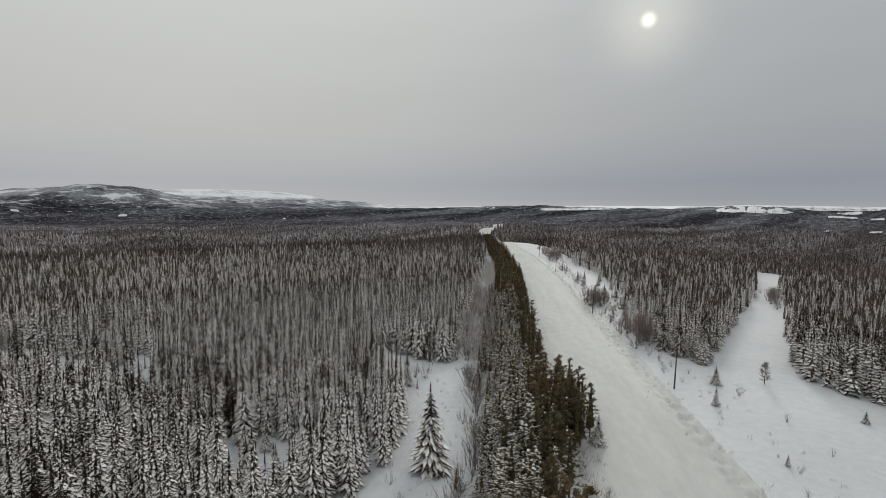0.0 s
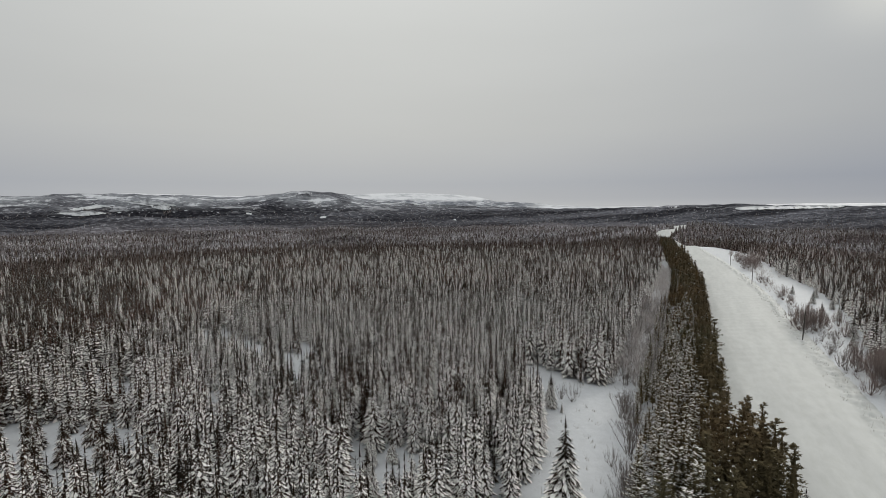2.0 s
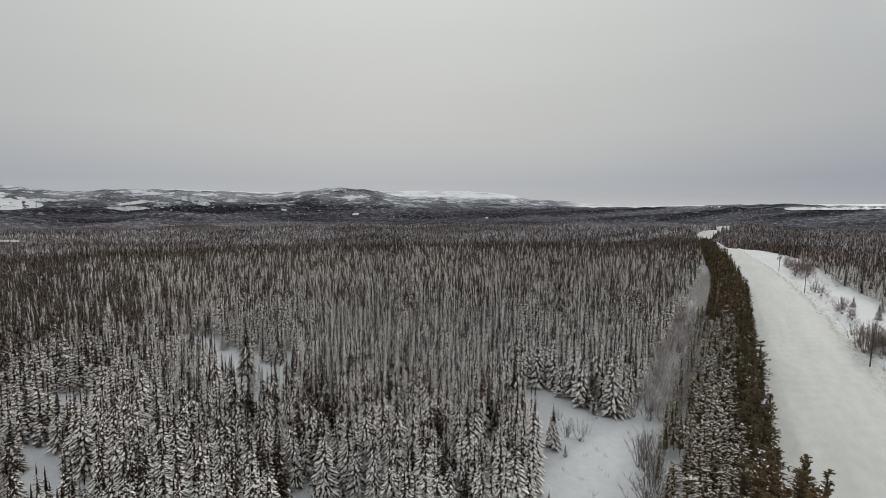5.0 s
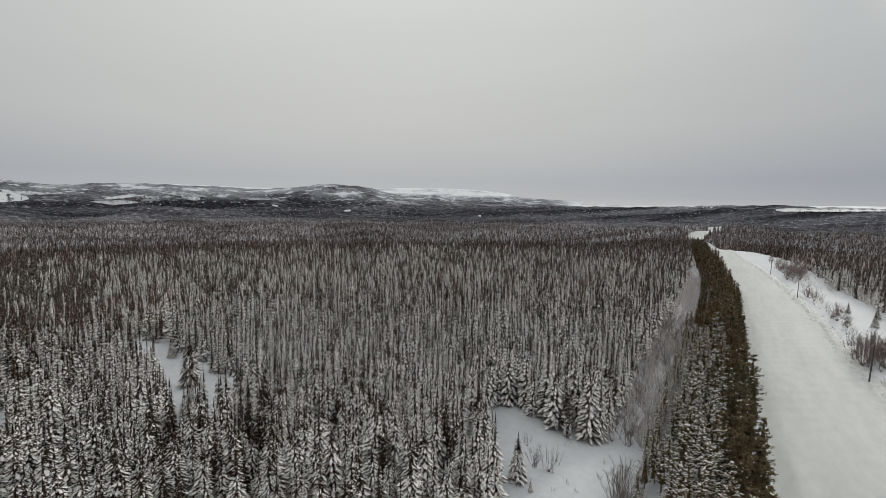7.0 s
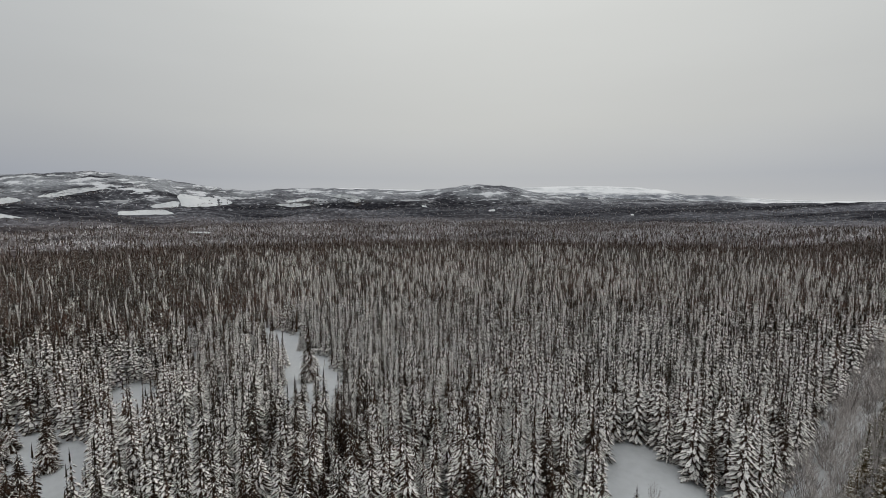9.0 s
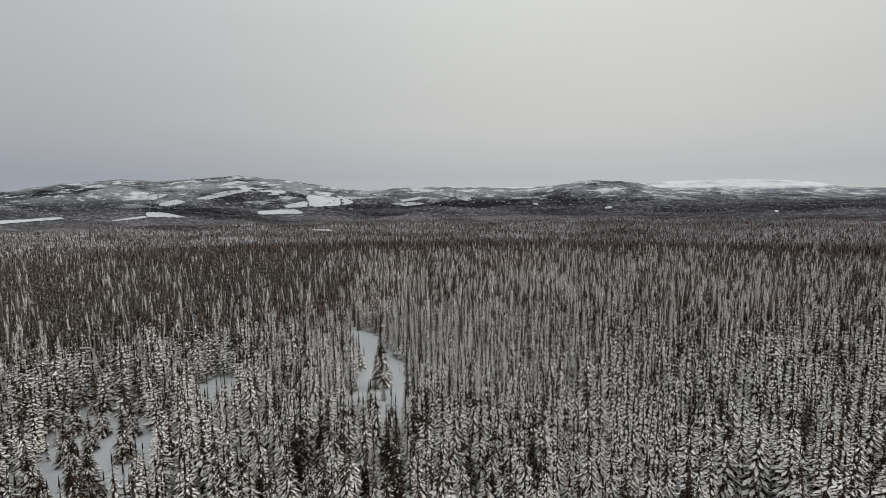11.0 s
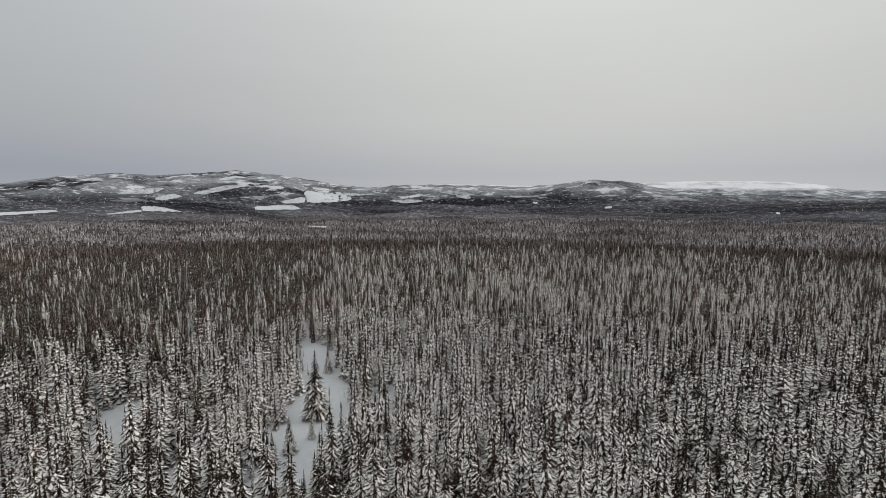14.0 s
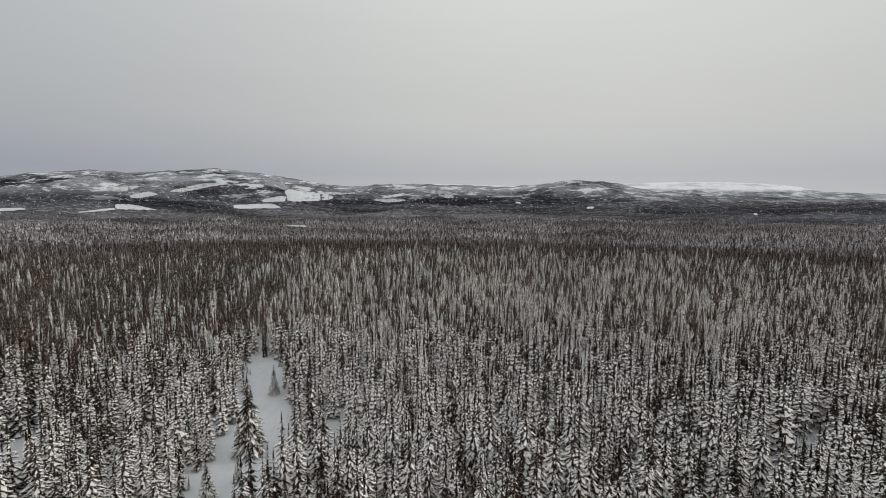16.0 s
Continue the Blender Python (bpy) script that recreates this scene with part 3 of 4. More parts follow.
def stuff(name, arrays, mats, label, category):
    v, t, m = arrays
    ob = new(name, mesh_from(name, v, t, mats, m))
    return tagged(ob, label, category, kind="stuff")


close = axis_distance(rest[:, 0], rest[:, 1]) < 76
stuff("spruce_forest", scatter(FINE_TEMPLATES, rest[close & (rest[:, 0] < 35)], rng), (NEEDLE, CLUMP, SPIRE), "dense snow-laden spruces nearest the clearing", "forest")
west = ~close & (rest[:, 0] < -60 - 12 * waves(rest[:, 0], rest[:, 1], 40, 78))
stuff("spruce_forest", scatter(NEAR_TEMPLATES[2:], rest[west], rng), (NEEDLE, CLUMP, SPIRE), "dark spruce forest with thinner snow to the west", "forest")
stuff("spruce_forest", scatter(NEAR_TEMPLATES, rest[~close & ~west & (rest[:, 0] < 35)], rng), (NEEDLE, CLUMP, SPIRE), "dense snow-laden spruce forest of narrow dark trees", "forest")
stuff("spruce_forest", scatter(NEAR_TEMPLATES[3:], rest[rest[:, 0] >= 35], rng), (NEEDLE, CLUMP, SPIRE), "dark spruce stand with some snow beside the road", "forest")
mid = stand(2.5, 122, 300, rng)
east = (mid[:, 0] > 35) & (mid[:, 1] > 60)
stuff("spruce_forest", scatter(MID_TEMPLATES[2:] + MID_TEMPLATES[7:8], mid[east], rng), (MID_NEEDLE, CLUMP, MID_SPIRE), "dark spruce forest with some snow east of the road", "forest")
# darker, less snowy mixes in the west stand in for lens falloff
dim = (mid[:, 0] + mid[:, 1] * 0.12 < -118 - 25 * waves(mid[:, 0], mid[:, 1], 60, 77)) & ~east
far_west = dim & (np.degrees(np.arctan2(mid[:, 0] + 10, mid[:, 1] - 80)) + 4 * waves(mid[:, 0], mid[:, 1], 60, 80) < -78)
stuff("spruce_forest", scatter(MID_TEMPLATES[4:] + MID_TEMPLATES[7:], mid[far_west], rng), (MID_NEEDLE, CLUMP, MID_SPIRE), "far western spruce forest, dark brown to mimic lens falloff", "forest")
stuff("spruce_forest", scatter(MID_TEMPLATES[2:], mid[dim & ~far_west], rng), (MID_NEEDLE, CLUMP, MID_SPIRE), "western spruce forest with thinner snow, also standing in for lens falloff", "forest")
rim = (axis_distance(mid[:, 0], mid[:, 1]) > 205 + 25 * waves(mid[:, 0], mid[:, 1], 70, 79)) & ~east & ~dim
stuff("spruce_forest", scatter(MID_TEMPLATES[2:], mid[rim], rng), (MID_NEEDLE, CLUMP, MID_SPIRE), "brownish spruce forest towards the plateau's edge", "forest")
stuff("spruce_forest", scatter(MID_TEMPLATES[:8], mid[~east & ~dim & ~rim], rng), (MID_NEEDLE, CLUMP, MID_SPIRE), "dense snowy spruce forest farther across the plateau", "forest")
far1 = stand(3.75, 300, 640, rng)
stuff("distant_spruce_forest", scatter(FAR_TEMPLATES, far1, rng, (0.85, 1.2)), (MID_SPIRE, FAR_TREE), "distant spruce forest dusted with snow", "forest")
far2 = stand(10.4, 640, 1500, rng)
far2[:, 3] *= 0.85
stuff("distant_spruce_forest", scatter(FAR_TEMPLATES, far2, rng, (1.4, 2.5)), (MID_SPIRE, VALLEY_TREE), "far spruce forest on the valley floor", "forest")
behind = stand(3.8, 0, 120, rng, sector=False)
stuff("spruce_forest", scatter(MID_TEMPLATES, behind, rng), (MID_NEEDLE, CLUMP, MID_SPIRE), "spruce forest around the straight snowy road", "forest")


def part(name, v, t, mat, parent, label=""):
    ob = new(name, mesh_from(name, v, t, (mat,)))
    ob.parent = parent
    return tagged(ob, label)


def spruce_model(parts):
    nv, nt, sv, st, kinds = parts
    tree = new("spruce_tree")
    part("trunk", *trunk_template(), BARK, tree, "grey-brown spruce trunk")
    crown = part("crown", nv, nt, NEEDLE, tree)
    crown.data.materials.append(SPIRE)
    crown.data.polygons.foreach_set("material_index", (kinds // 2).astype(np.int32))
    tagged(part("snow_load", sv, st, CLUMP, crown, "clumps of snow on the branches"), kind="stuff")
    return tagged(tree, "narrow dark spruce with snow-laden branches", "tree", "spruces of the near woods")


def place_thing(model, x, y, height, spread=1.0, turn=None, sink=0.1):
    m = pose(x, y, float(land(x, y)) - sink, 0, 0, random.uniform(0, 360) if turn is None else turn)
    ob = copy_thing(model, m)
    ob.scale = (height * spread, height * spread, height)
    return ob


def remove_thing(ob):
    for o in (*ob.children_recursive, ob):
        bpy.data.objects.remove(o)


models = [spruce_model(p) for p in SPRUCE_PARTS]
for n, (x, y, z, h) in enumerate(single):
    place_thing(models[n % 8], x, y, h, random.uniform(0.85, 1.2))
hero = spruce_model(spruce_template(rng, 32, 0.20, 0.8, fine=2.3, top_from=0.64, kite=True))
hero_dark = spruce_model(spruce_template(rng, 32, 0.19, 0.42, fine=2.3, top_from=0.55, kite=True))
hero_slim = spruce_model(spruce_template(rng, 32, 0.16, fine=1.8, kite=True))
lone = ((-7, 70.3, 13.2, 1.1, "lone tall spruce with snowy skirts in the clearing"),
        (-88.6, 99.6, 12.6, 1.1, "tall dark spruce standing in the snowy opening"),
        (50, 112, 4.2, 1.5, "young spruce beside the snowy trail"), (45, 100, 4.0, 1.2, "young spruce beside the snowy trail"),
        (69, 96, 2.4, 1.6, "small spruce half buried in snow"), (46, 78, 2.0, 1.3, "small spruce half buried in snow"),
        (-16.9, 102.5, 7.2, 1.0, "young spruce at the edge of the clearing"), (-14.4, 101, 2.2, 1.0, "spruce sapling in the clearing"), (-108.8, 107.3, 6.0, 1.0, "young spruce in the snowy opening"),
        (19, 81, 5.2, 1.7, "young spruce at the road's edge"), (-78, 93, 6.0, 1.0, "slender spruce in the snowy opening"))
lone += ((52, 214, 6.0, 1.2, "young snowy spruce on the road bank"), (49, 222, 5.0, 1.3, "young snowy spruce on the road bank"), (55, 236, 6.5, 1.1, "young snowy spruce on the road bank"),
        (51, 246, 5.5, 1.2, "young snowy spruce on the road bank"), (47, 178, 5.0, 1.3, "young snowy spruce on the road bank"), (50, 190, 6.5, 1.2, "young snowy spruce on the road bank"),
        (55, 262, 6.0, 1.2, "young snowy spruce on the road bank"), (48, 268, 4.5, 1.2, "young snowy spruce on the road bank"))
lone += ((-29.0, 60.9, 7.6, 1.0, "young spruce standing in a small glade"), (-26.9, 62.2, 7.0, 1.0, "young spruce standing in a small glade"),
        (-24.0, 61.0, 7.4, 1.0, "dark young spruce standing in a small glade"), (-32.3, 64.2, 6.4, 1.1, "young spruce standing in a small glade"),
        (-35.5, 69.5, 6.0, 1.1, "young spruce standing in a small glade"), (-33.4, 72, 4.6, 1.1, "small spruce standing in a small glade"))
lone += (
        (-92, 51, 7.5, 1.1, "dark spruce standing in a snowy glade"), (-87, 50, 6.5, 1.1, "dark spruce standing in a snowy glade"),
        (-81, 55, 8.5, 1.1, "dark spruce standing in a snowy glade"), (-78, 49.5, 8, 1.1, "dark spruce standing in a snowy glade"),
        (-72, 52, 8.5, 1.2, "dark spruce standing in a snowy glade"), (-70, 47.5, 7, 1.1, "dark spruce standing in a snowy glade"),
        (-95, 47, 8, 1.1, "dark spruce standing in a snowy glade"), (-84, 47.5, 7.5, 1.1, "dark spruce standing in a snowy glade"), (-89, 55.5, 7, 1.1, "dark spruce standing in a snowy glade"),
        (-76, 45, 8, 1.1, "dark spruce standing in a snowy glade"), (-67, 51, 9, 1.1, "dark spruce standing in a snowy glade"),
        (49.5, 132.5, 11.0, 1.25, "tall dark spruce at the corner of the stand"), (53.5, 128, 9.5, 1.35, "tall dark spruce at the corner of the stand"),
        (47, 137, 10.0, 1.2, "tall dark spruce at the corner of the stand"), (56.5, 135, 10.5, 1.2, "tall dark spruce at the corner of the stand"),
        (76, 113.5, 6.0, 1.5, "broad snowy spruce at the edge of the trail"), (77, 129, 10.5, 1.2, "tall dark spruce at the edge of the trail"),
        (80, 135, 11.0, 1.1, "tall dark spruce at the edge of the trail"), (80, 121, 9.0, 1.2, "tall dark spruce at the edge of the trail"),
        (-75, 90, 5.5, 1.0, "slender spruce in the snowy opening"), (-81, 97, 4.5, 1.0, "slender spruce in the snowy opening"))
for n, (x, y, h, w, label) in enumerate(lone):
    tagged(place_thing(hero_dark if "dark" in label else (hero, hero_slim)[n % 2], x, y, h, w), label, "tree")
for ob in models + [hero, hero_dark, hero_slim]:
    remove_thing(ob)


# ---- the row of pines between clearing and road ----
def pine_template(rng, snow=0.2, sprays=17, size=1.0):
    """A pine of height 1 with a bare lower trunk and ragged sprays of needles."""
    nv, nt, sv, st = [], [], [], []
    # the dense heart of the crown, ragged at its foot
    for z0, z1, R in ((0.20, 0.70, 0.085), (0.42, 0.92, 0.055)):
        b0 = len(nv)
        nv.extend([(R * q * math.cos(k * 0.8976), R * q * math.sin(k * 0.8976), z0 + rng.uniform(-0.03, 0.03)) for k, q in enumerate(rng.uniform(0.7, 1.2, 7))])
        nv.append((0, 0, z1))
        nt.extend([(b0 + k, b0 + (k + 1) % 7, b0 + 7) for k in range(7)])
    for k in range(9):
        f = (k + 0.5) / 9
        z = 0.2 + 0.76 * f
        R = 0.20 * (1 - f) ** 0.75 * rng.uniform(0.75, 1.15) + 0.02
        n = 6 if f < 0.7 else 4
        turn = rng.uniform(0, 6.28)
        for j in range(n):
            a = turn + (j + rng.uniform(-0.3, 0.3)) * 6.283 / n
            L = R * rng.uniform(0.55, 1.25)
            ca, sa = math.cos(a), math.sin(a)
            zz = z + rng.uniform(-0.035, 0.035)
            for _ in range(sprays):
                u = rng.uniform(0.2, 1.0)
                reach, w = rng.uniform(0.03, 0.055) * size, rng.uniform(0.009, 0.015) * size
                c = np.array((ca * L * u + rng.normal(0, 0.010), sa * L * u + rng.normal(0, 0.010), zz + 0.03 * u + rng.normal(0, 0.010)))
                b = a + rng.normal(0, 0.8)
                way, side = np.array((math.cos(b), math.sin(b), rng.uniform(-0.2, 0.7))), np.array((-math.sin(b), math.cos(b), 0.0))
                b0 = len(nv)
                nv.extend([tuple(c - way * reach * 0.4 - side * w), tuple(c - way * reach * 0.4 + side * w), tuple(c + way * reach * 0.6)])
                nt.append((b0, b0 + 1, b0 + 2))
                if rng.uniform() < snow:
                    b1, up, k2 = len(sv), np.array((0, 0, 0.010)), 0.8
                    sv.extend([tuple(c - way * reach * 0.3 * k2 - side * w * k2 + up), tuple(c - way * reach * 0.3 * k2 + side * w * k2 + up), tuple(c + way * reach * 0.5 * k2 + up)])
                    st.append((b1, b1 + 1, b1 + 2))
    return np.array(nv), np.array(nt), np.array(sv), np.array(st)


PINE_PARTS = [pine_template(rng, s) for s in (0.004, 0.010, 0.03, 0.55, 0.75)]
pines = []
for y in np.concatenate((np.arange(-130, 36, 5.0), np.arange(36, 190, 2.6), np.arange(190, 600, 3.8))):
    c = float(road_centre(y))
    for x in np.arange(c - (28.1 if 100 < y < 215 else 25.5), c - 8.5, 2.6):
        px, py = x + rng.uniform(-1.1, 1.1), y + rng.uniform(-1.2, 1.2)
        edge = c - (15.0 if py < 77 else 9.9 if py < 98 else 12.4 if py < 110 else 14.0) + 0.9 * float(waves(px, py, 11, 61))
        if px < c - 21.5 and rng.uniform() < 0.1:
            continue
        if px < edge - 3.5 or (px < edge and rng.uniform() < (0.95 if 77 < py < 98 else 0.8)):
            pines.append((px, py, c))


def pine_model(parts):
    nv, nt, sv, st = parts
    tree = new("pine_tree")
    part("trunk", *trunk_template(0.014, 0.95), BARK, tree, "bare dark pine trunk")
    crown = part("crown", nv, nt, PINE, tree)
    tagged(part("snow_load", sv, st, CLUMP, crown, "snow caught on the needles"), kind="stuff")
    return tagged(tree, "brownish green pine in the row beside the road", "tree", "row of roadside pines")


pine_models = [pine_model(p) for p in PINE_PARTS]
far_pines = [[], []]
pines += [(x, y, 27.0) for x, y in ((-2.7, 65.0), (2.0, 64.0), (0.5, 57.7), (-3.0, 56.1), (-5.0, 50.5), (-1.5, 48.0), (1.5, 46.0), (-3.5, 43.5), (0.5, 41.0))]
for x, y, c in pines:
    h = (9.6 if x > c - 24.0 else 7.0 if x > c - 26.5 else 5.6) + rng.normal(0, 0.9)
    snowy = x < c - (19.0 if y < 135 else 20.6) + 1.6 * float(waves(x, y, 7, 88)) + rng.normal(0, 0.9) and y < 200
    kind = rng.integers(3, 5) if snowy else rng.integers(0, 3)
    if 34 < y < 190:
        ob = place_thing(pine_models[kind], x, y, h, random.uniform(0.85, 1.15))
        if snowy:
            tagged(ob, "pine dusted with snow at the clearing's edge")
    else:
        far_pines[0].append((x, y, float(land(x, y)) - 0.1, h))
stuff("pine_row", scatter([joined(*pine_template(rng, 0.03, 4, 2.0)) for _ in range(4)], far_pines[0], rng), (PINE, CLUMP), "row of brownish pines along the road far off", "trees")
for ob in pine_models:
    remove_thing(ob)


# ---- bare bushes ----
def bush_template(rng, stems=24, twigs=10, lean=0.75, fork=0.5):
    vs, ts = [], []

    def stick(p, q, r0, r1):
        b0 = len(vs)
        for c, r in ((p, r0), (q, r1)):
            for k in range(3):
                vs.append((c[0] + r * math.cos(k * 2.094), c[1] + r * math.sin(k * 2.094), c[2]))
        for k in range(3):
            a, b = b0 + k, b0 + (k + 1) % 3
            ts.extend([(a, b, b + 3), (a, b + 3, a + 3)])

    def sliver(p, q, r):
        b0, t = len(vs), rng.uniform(0, 6.28)
        vs.extend([(p[0] + r * math.cos(t), p[1] + r * math.sin(t), p[2]), (p[0] - r * math.cos(t), p[1] - r * math.sin(t), p[2]), tuple(q)])
        ts.append((b0, b0 + 1, b0 + 2))

    for _ in range(stems):
        a, out_by, top = rng.uniform(0, 6.28), rng.uniform(0.06, lean), rng.uniform(0.55, 1.0)
        p0 = np.array((0.08 * math.cos(a), 0.08 * math.sin(a), 0.0))
        p1 = np.array((out_by * fork * math.cos(a), out_by * fork * math.sin(a), top * 0.45))
        p2 = np.array((out_by * math.cos(a + 0.2), out_by * math.sin(a + 0.2), top))
        stick(p0, p1, 0.009, 0.007)
        stick(p1, p2, 0.007, 0.003)
        for _ in range(twigs):
            f = rng.uniform(0.0, 1.0)
            s = p1 + (p2 - p1) * f
            e = s + np.array((rng.uniform(-0.17, 0.17), rng.uniform(-0.17, 0.17), rng.uniform(0.08, 0.24)))
            sliver(s, e, 0.006)
    return np.array(vs), np.array(ts)


def round_template(rng, stems=15, twigs=60, width=0.5, trunk=False):
    """A leafless rounded shrub, or a young larch with a trunk: fine twigs filling a dome."""
    vs, ts = [], []

    def sliver(p, q, r):
        b0, t = len(vs), rng.uniform(0, 6.28)
        vs.extend([(p[0] + r * math.cos(t), p[1] + r * math.sin(t), p[2]), (p[0] - r * math.cos(t), p[1] - r * math.sin(t), p[2]), tuple(q)])
        ts.append((b0, b0 + 1, b0 + 2))

    if trunk:
        for _ in range(3):
            sliver((0, 0, 0), (0, 0, 1.0), 0.02)
    for _ in range(stems * (3 if trunk else 1)):
        a = rng.uniform(0, 6.28)
        f = rng.uniform(0.12, 0.95) if trunk else 0.0
        reach = width * (1 - f) ** 0.6 * rng.uniform(0.5, 1.0) if trunk else width * rng.uniform(0.1, 1.0)
        top = f + 0.35 * reach if trunk else (1 - 0.75 * (reach / width) ** 2.5) * rng.uniform(0.8, 1.0)
        p0, p2 = np.array((0, 0, f)), np.array((reach * math.cos(a), reach * math.sin(a), top))
        p1 = p0 + (p2 - p0) * (0.5 if trunk else (0.8, 0.8, 0.4))
        sliver(p0, p1 + (p1 - p0) * 0.1, 0.011)
        sliver(p1, p2, 0.008)
        for _ in range(twigs // (3 if trunk else 1)):
            u = rng.uniform(0.25 if trunk else 0.4, 1.0)
            s = p1 + (p2 - p1) * (2 * u - 1) if u > 0.5 else p0 + (p1 - p0) * 2 * u
            sliver(s, s + rng.normal(0, 1, 3) * 0.055 + np.array((0.05 * math.cos(a), 0.05 * math.sin(a), 0.05)), 0.0036)
    return np.array(vs), np.array(ts)


BUSHES = [bush_template(rng, 15, 11) for _ in range(2)] + [round_template(rng, 16, 26, 0.62), round_template(rng, 17, 24, 0.5)]
TALL = [round_template(rng, 30, 66, w) for w in (0.42, 0.5, 0.36)]


def bush_model(tpl, mat, name, label, group):
    ob = new(name, mesh_from(name, *tpl, (mat,)))
    return tagged(ob, label, "bush", group)


bush_models = [bush_model(t, TWIG, "alder_bush", "bare frosted alder bush with pale brown twigs", "bare bushes") for t in BUSHES]
dark_models = [bush_model(t, GREY_TWIG, "alder_bush", "bare dark grey alder bush standing in snow", "bare bushes") for t in BUSHES]
tall_models = [bush_model(t, RED_TWIG, "bare_shrub", "tall bare reddish-brown shrub beside the road", "bare shrubs") for t in TALL]
bushes = []
for y in np.arange(60, 330, 2.6):
    for _ in range(5 if 122 < y < 215 else 2 if y > 128 else 1):
        bushes.append((rng.uniform(-8.5, 0.5) if y > 122 else rng.uniform(-4.5, 0.0), y + rng.uniform(-1.3, 1.3), rng.uniform(2.8, 5.6)))
for y in np.arange(118, 330, 4.5):
    bushes.append((rng.uniform(39.5, 45), y, rng.uniform(1.6, 3.2)))
for y in np.arange(70, 125, 6.0):
    bushes.append((rng.uniform(40, 56), y, rng.uniform(0.8, 1.6)))
bushes += [(rng.uniform(39, 52), y, rng.uniform(2.4, 4.4)) for y in np.arange(320, 470, 2.6)]
bushes += [(-13.8, 107, 4.2), (-3.4, 103, 4.2), (-2.6, 101.5, 3.6), (-3.8, 106, 4.0), (-1.8, 104, 4.4), (0.1, 80, 4.6), (-0.8, 77, 4.2), (0.8, 84, 4.4), (-1.5, 82.5, 3.8)]
bushes += [(rng.uniform(38.5, 47), y, rng.uniform(2.6, 4.6)) for y in np.arange(150, 216, 3.3)]
bushes += [(rng.uniform(13.5, 18.5), y, rng.uniform(1.0, 2.0)) for y in np.arange(50, 86, 1.7)]
bushes += [(rng.uniform(112, 140), y, rng.uniform(2, 3.5)) for y in np.arange(205, 262, 4)] + [(-16, 107, 3.0), (52, 106, 2.2), (-19, 112, 2.6), (16, 66, 2.4), (15.5, 60, 2.2), (17, 56, 2.0), (-12, 66, 2.2), (-10, 62, 2.0)]
bushes += [(-40, 148, 3.4), (-41.5, 149, 3.8), (-40.4, 152, 4.2), (-42, 153.5, 4.0), (-41, 157, 4.4), (-42.6, 158, 3.8), (-42, 162, 4.2), (-43.6, 164, 3.8), (-42.8, 168, 4.2), (-44.8, 170, 4.0), (-43.6, 174, 3.8), (-36, 132, 2.8), (-39, 131.5, 2.4)]
nearby = [b for b in bushes if b[1] < 216]
thicket = [(x, y, float(land(x, y)) - 0.05, h) for x, y, h in bushes if y >= 216]
stuff("alder_thicket", scatter([(v, t, np.zeros(len(t), int)) for v, t in BUSHES[1:3]], thicket, rng), (TWIG,), "bare alder thicket along the far road", "bushes")
for n, (x, y, h) in enumerate(nearby):
    frosted = ((x < 1.5 and y > 121) or x < -30) and n % 3 > 0
    place_thing((bush_models if frosted else dark_models)[n % 4], x, y, h, random.uniform(0.8, 1.1), sink=0.05)
shrubs = [(42.5, 143, 9.2), (45.0, 145, 8.4), (43.5, 149, 8.0), (46, 150, 8.4), (40, 137, 4.0), (117, 219, 6.5), (121, 224, 6.0), (123, 230, 6.5), (128, 238, 6.0), (122, 216, 5.0), (132, 246, 5.0), (113, 207, 4.0), (80, 110, 3.4), (83, 108, 3.6), (87, 105, 3.2), (92, 100, 3.0), (78, 112, 2.6), (97, 94, 2.8)]
shrubs += [(42, 250, 5), (44, 262, 5), (43, 240, 4.6), (40, 300, 5), (41, 290, 5), (44, 385, 6), (47, 392, 6), (45, 400, 5.5), (42, 410, 6), (48, 415, 6), (40, 430, 5.5), (38, 450, 5.5), (52, 130, 4), (47, 160, 5.5), (49, 168, 5.0), (48, 190, 5), (50, 205, 5.5)]
shrubs += [(37.5, 193, 7.5), (39.5, 197, 8.5), (42, 194, 7.6), (41, 202, 8.0), (44, 199, 7.0), (38.5, 206, 6.5), (45.5, 206, 6.0), (42.5, 160, 5.0), (44, 164, 5.5), (41.5, 153, 5.0)]
shrubs += [(x, y, 6.0 + (x * 7 + y) % 1.8) for x, y in ((38, 356), (41, 362), (44, 358), (40, 372), (43.5, 375), (46, 369), (39, 388), (47.5, 384), (38, 402), (43, 398))]
for n, (x, y, h) in enumerate(shrubs):
    place_thing(tall_models[n % 3], x, y, h, random.uniform(0.9, 1.15), sink=0.05)
larch = tagged(new("larch_tree", mesh_from("larch_tree", *round_template(rng, 26, 84, 0.36, True), (RED_TWIG,))), "small leafless larch standing alone in the snow", "tree")
place_thing(larch, 61, 114, 5.0, 1.0, sink=0.05)
for ob in bush_models + dark_models + tall_models + [larch]:
    remove_thing(ob)


# ---- power poles ----
def pole(x, y, height, lean):
    bm = bmesh.new()
    bmesh.ops.create_cone(bm, cap_ends=True, segments=10, radius1=0.17, radius2=0.11, depth=height, matrix=Matrix.Translation((0, 0, height / 2)))
    me = bpy.data.meshes.new("power_pole")
    bm.to_mesh(me)
    bm.free()
    me.materials.append(POLE_WOOD)
    ob = new("power_pole", me)
    ob.matrix_world = pose(x, y, float(land(x, y)) - 0.2, 0, lean, 0)
    tagged(ob, "weathered wooden pole standing in the snow", "pole", "poles along the road")


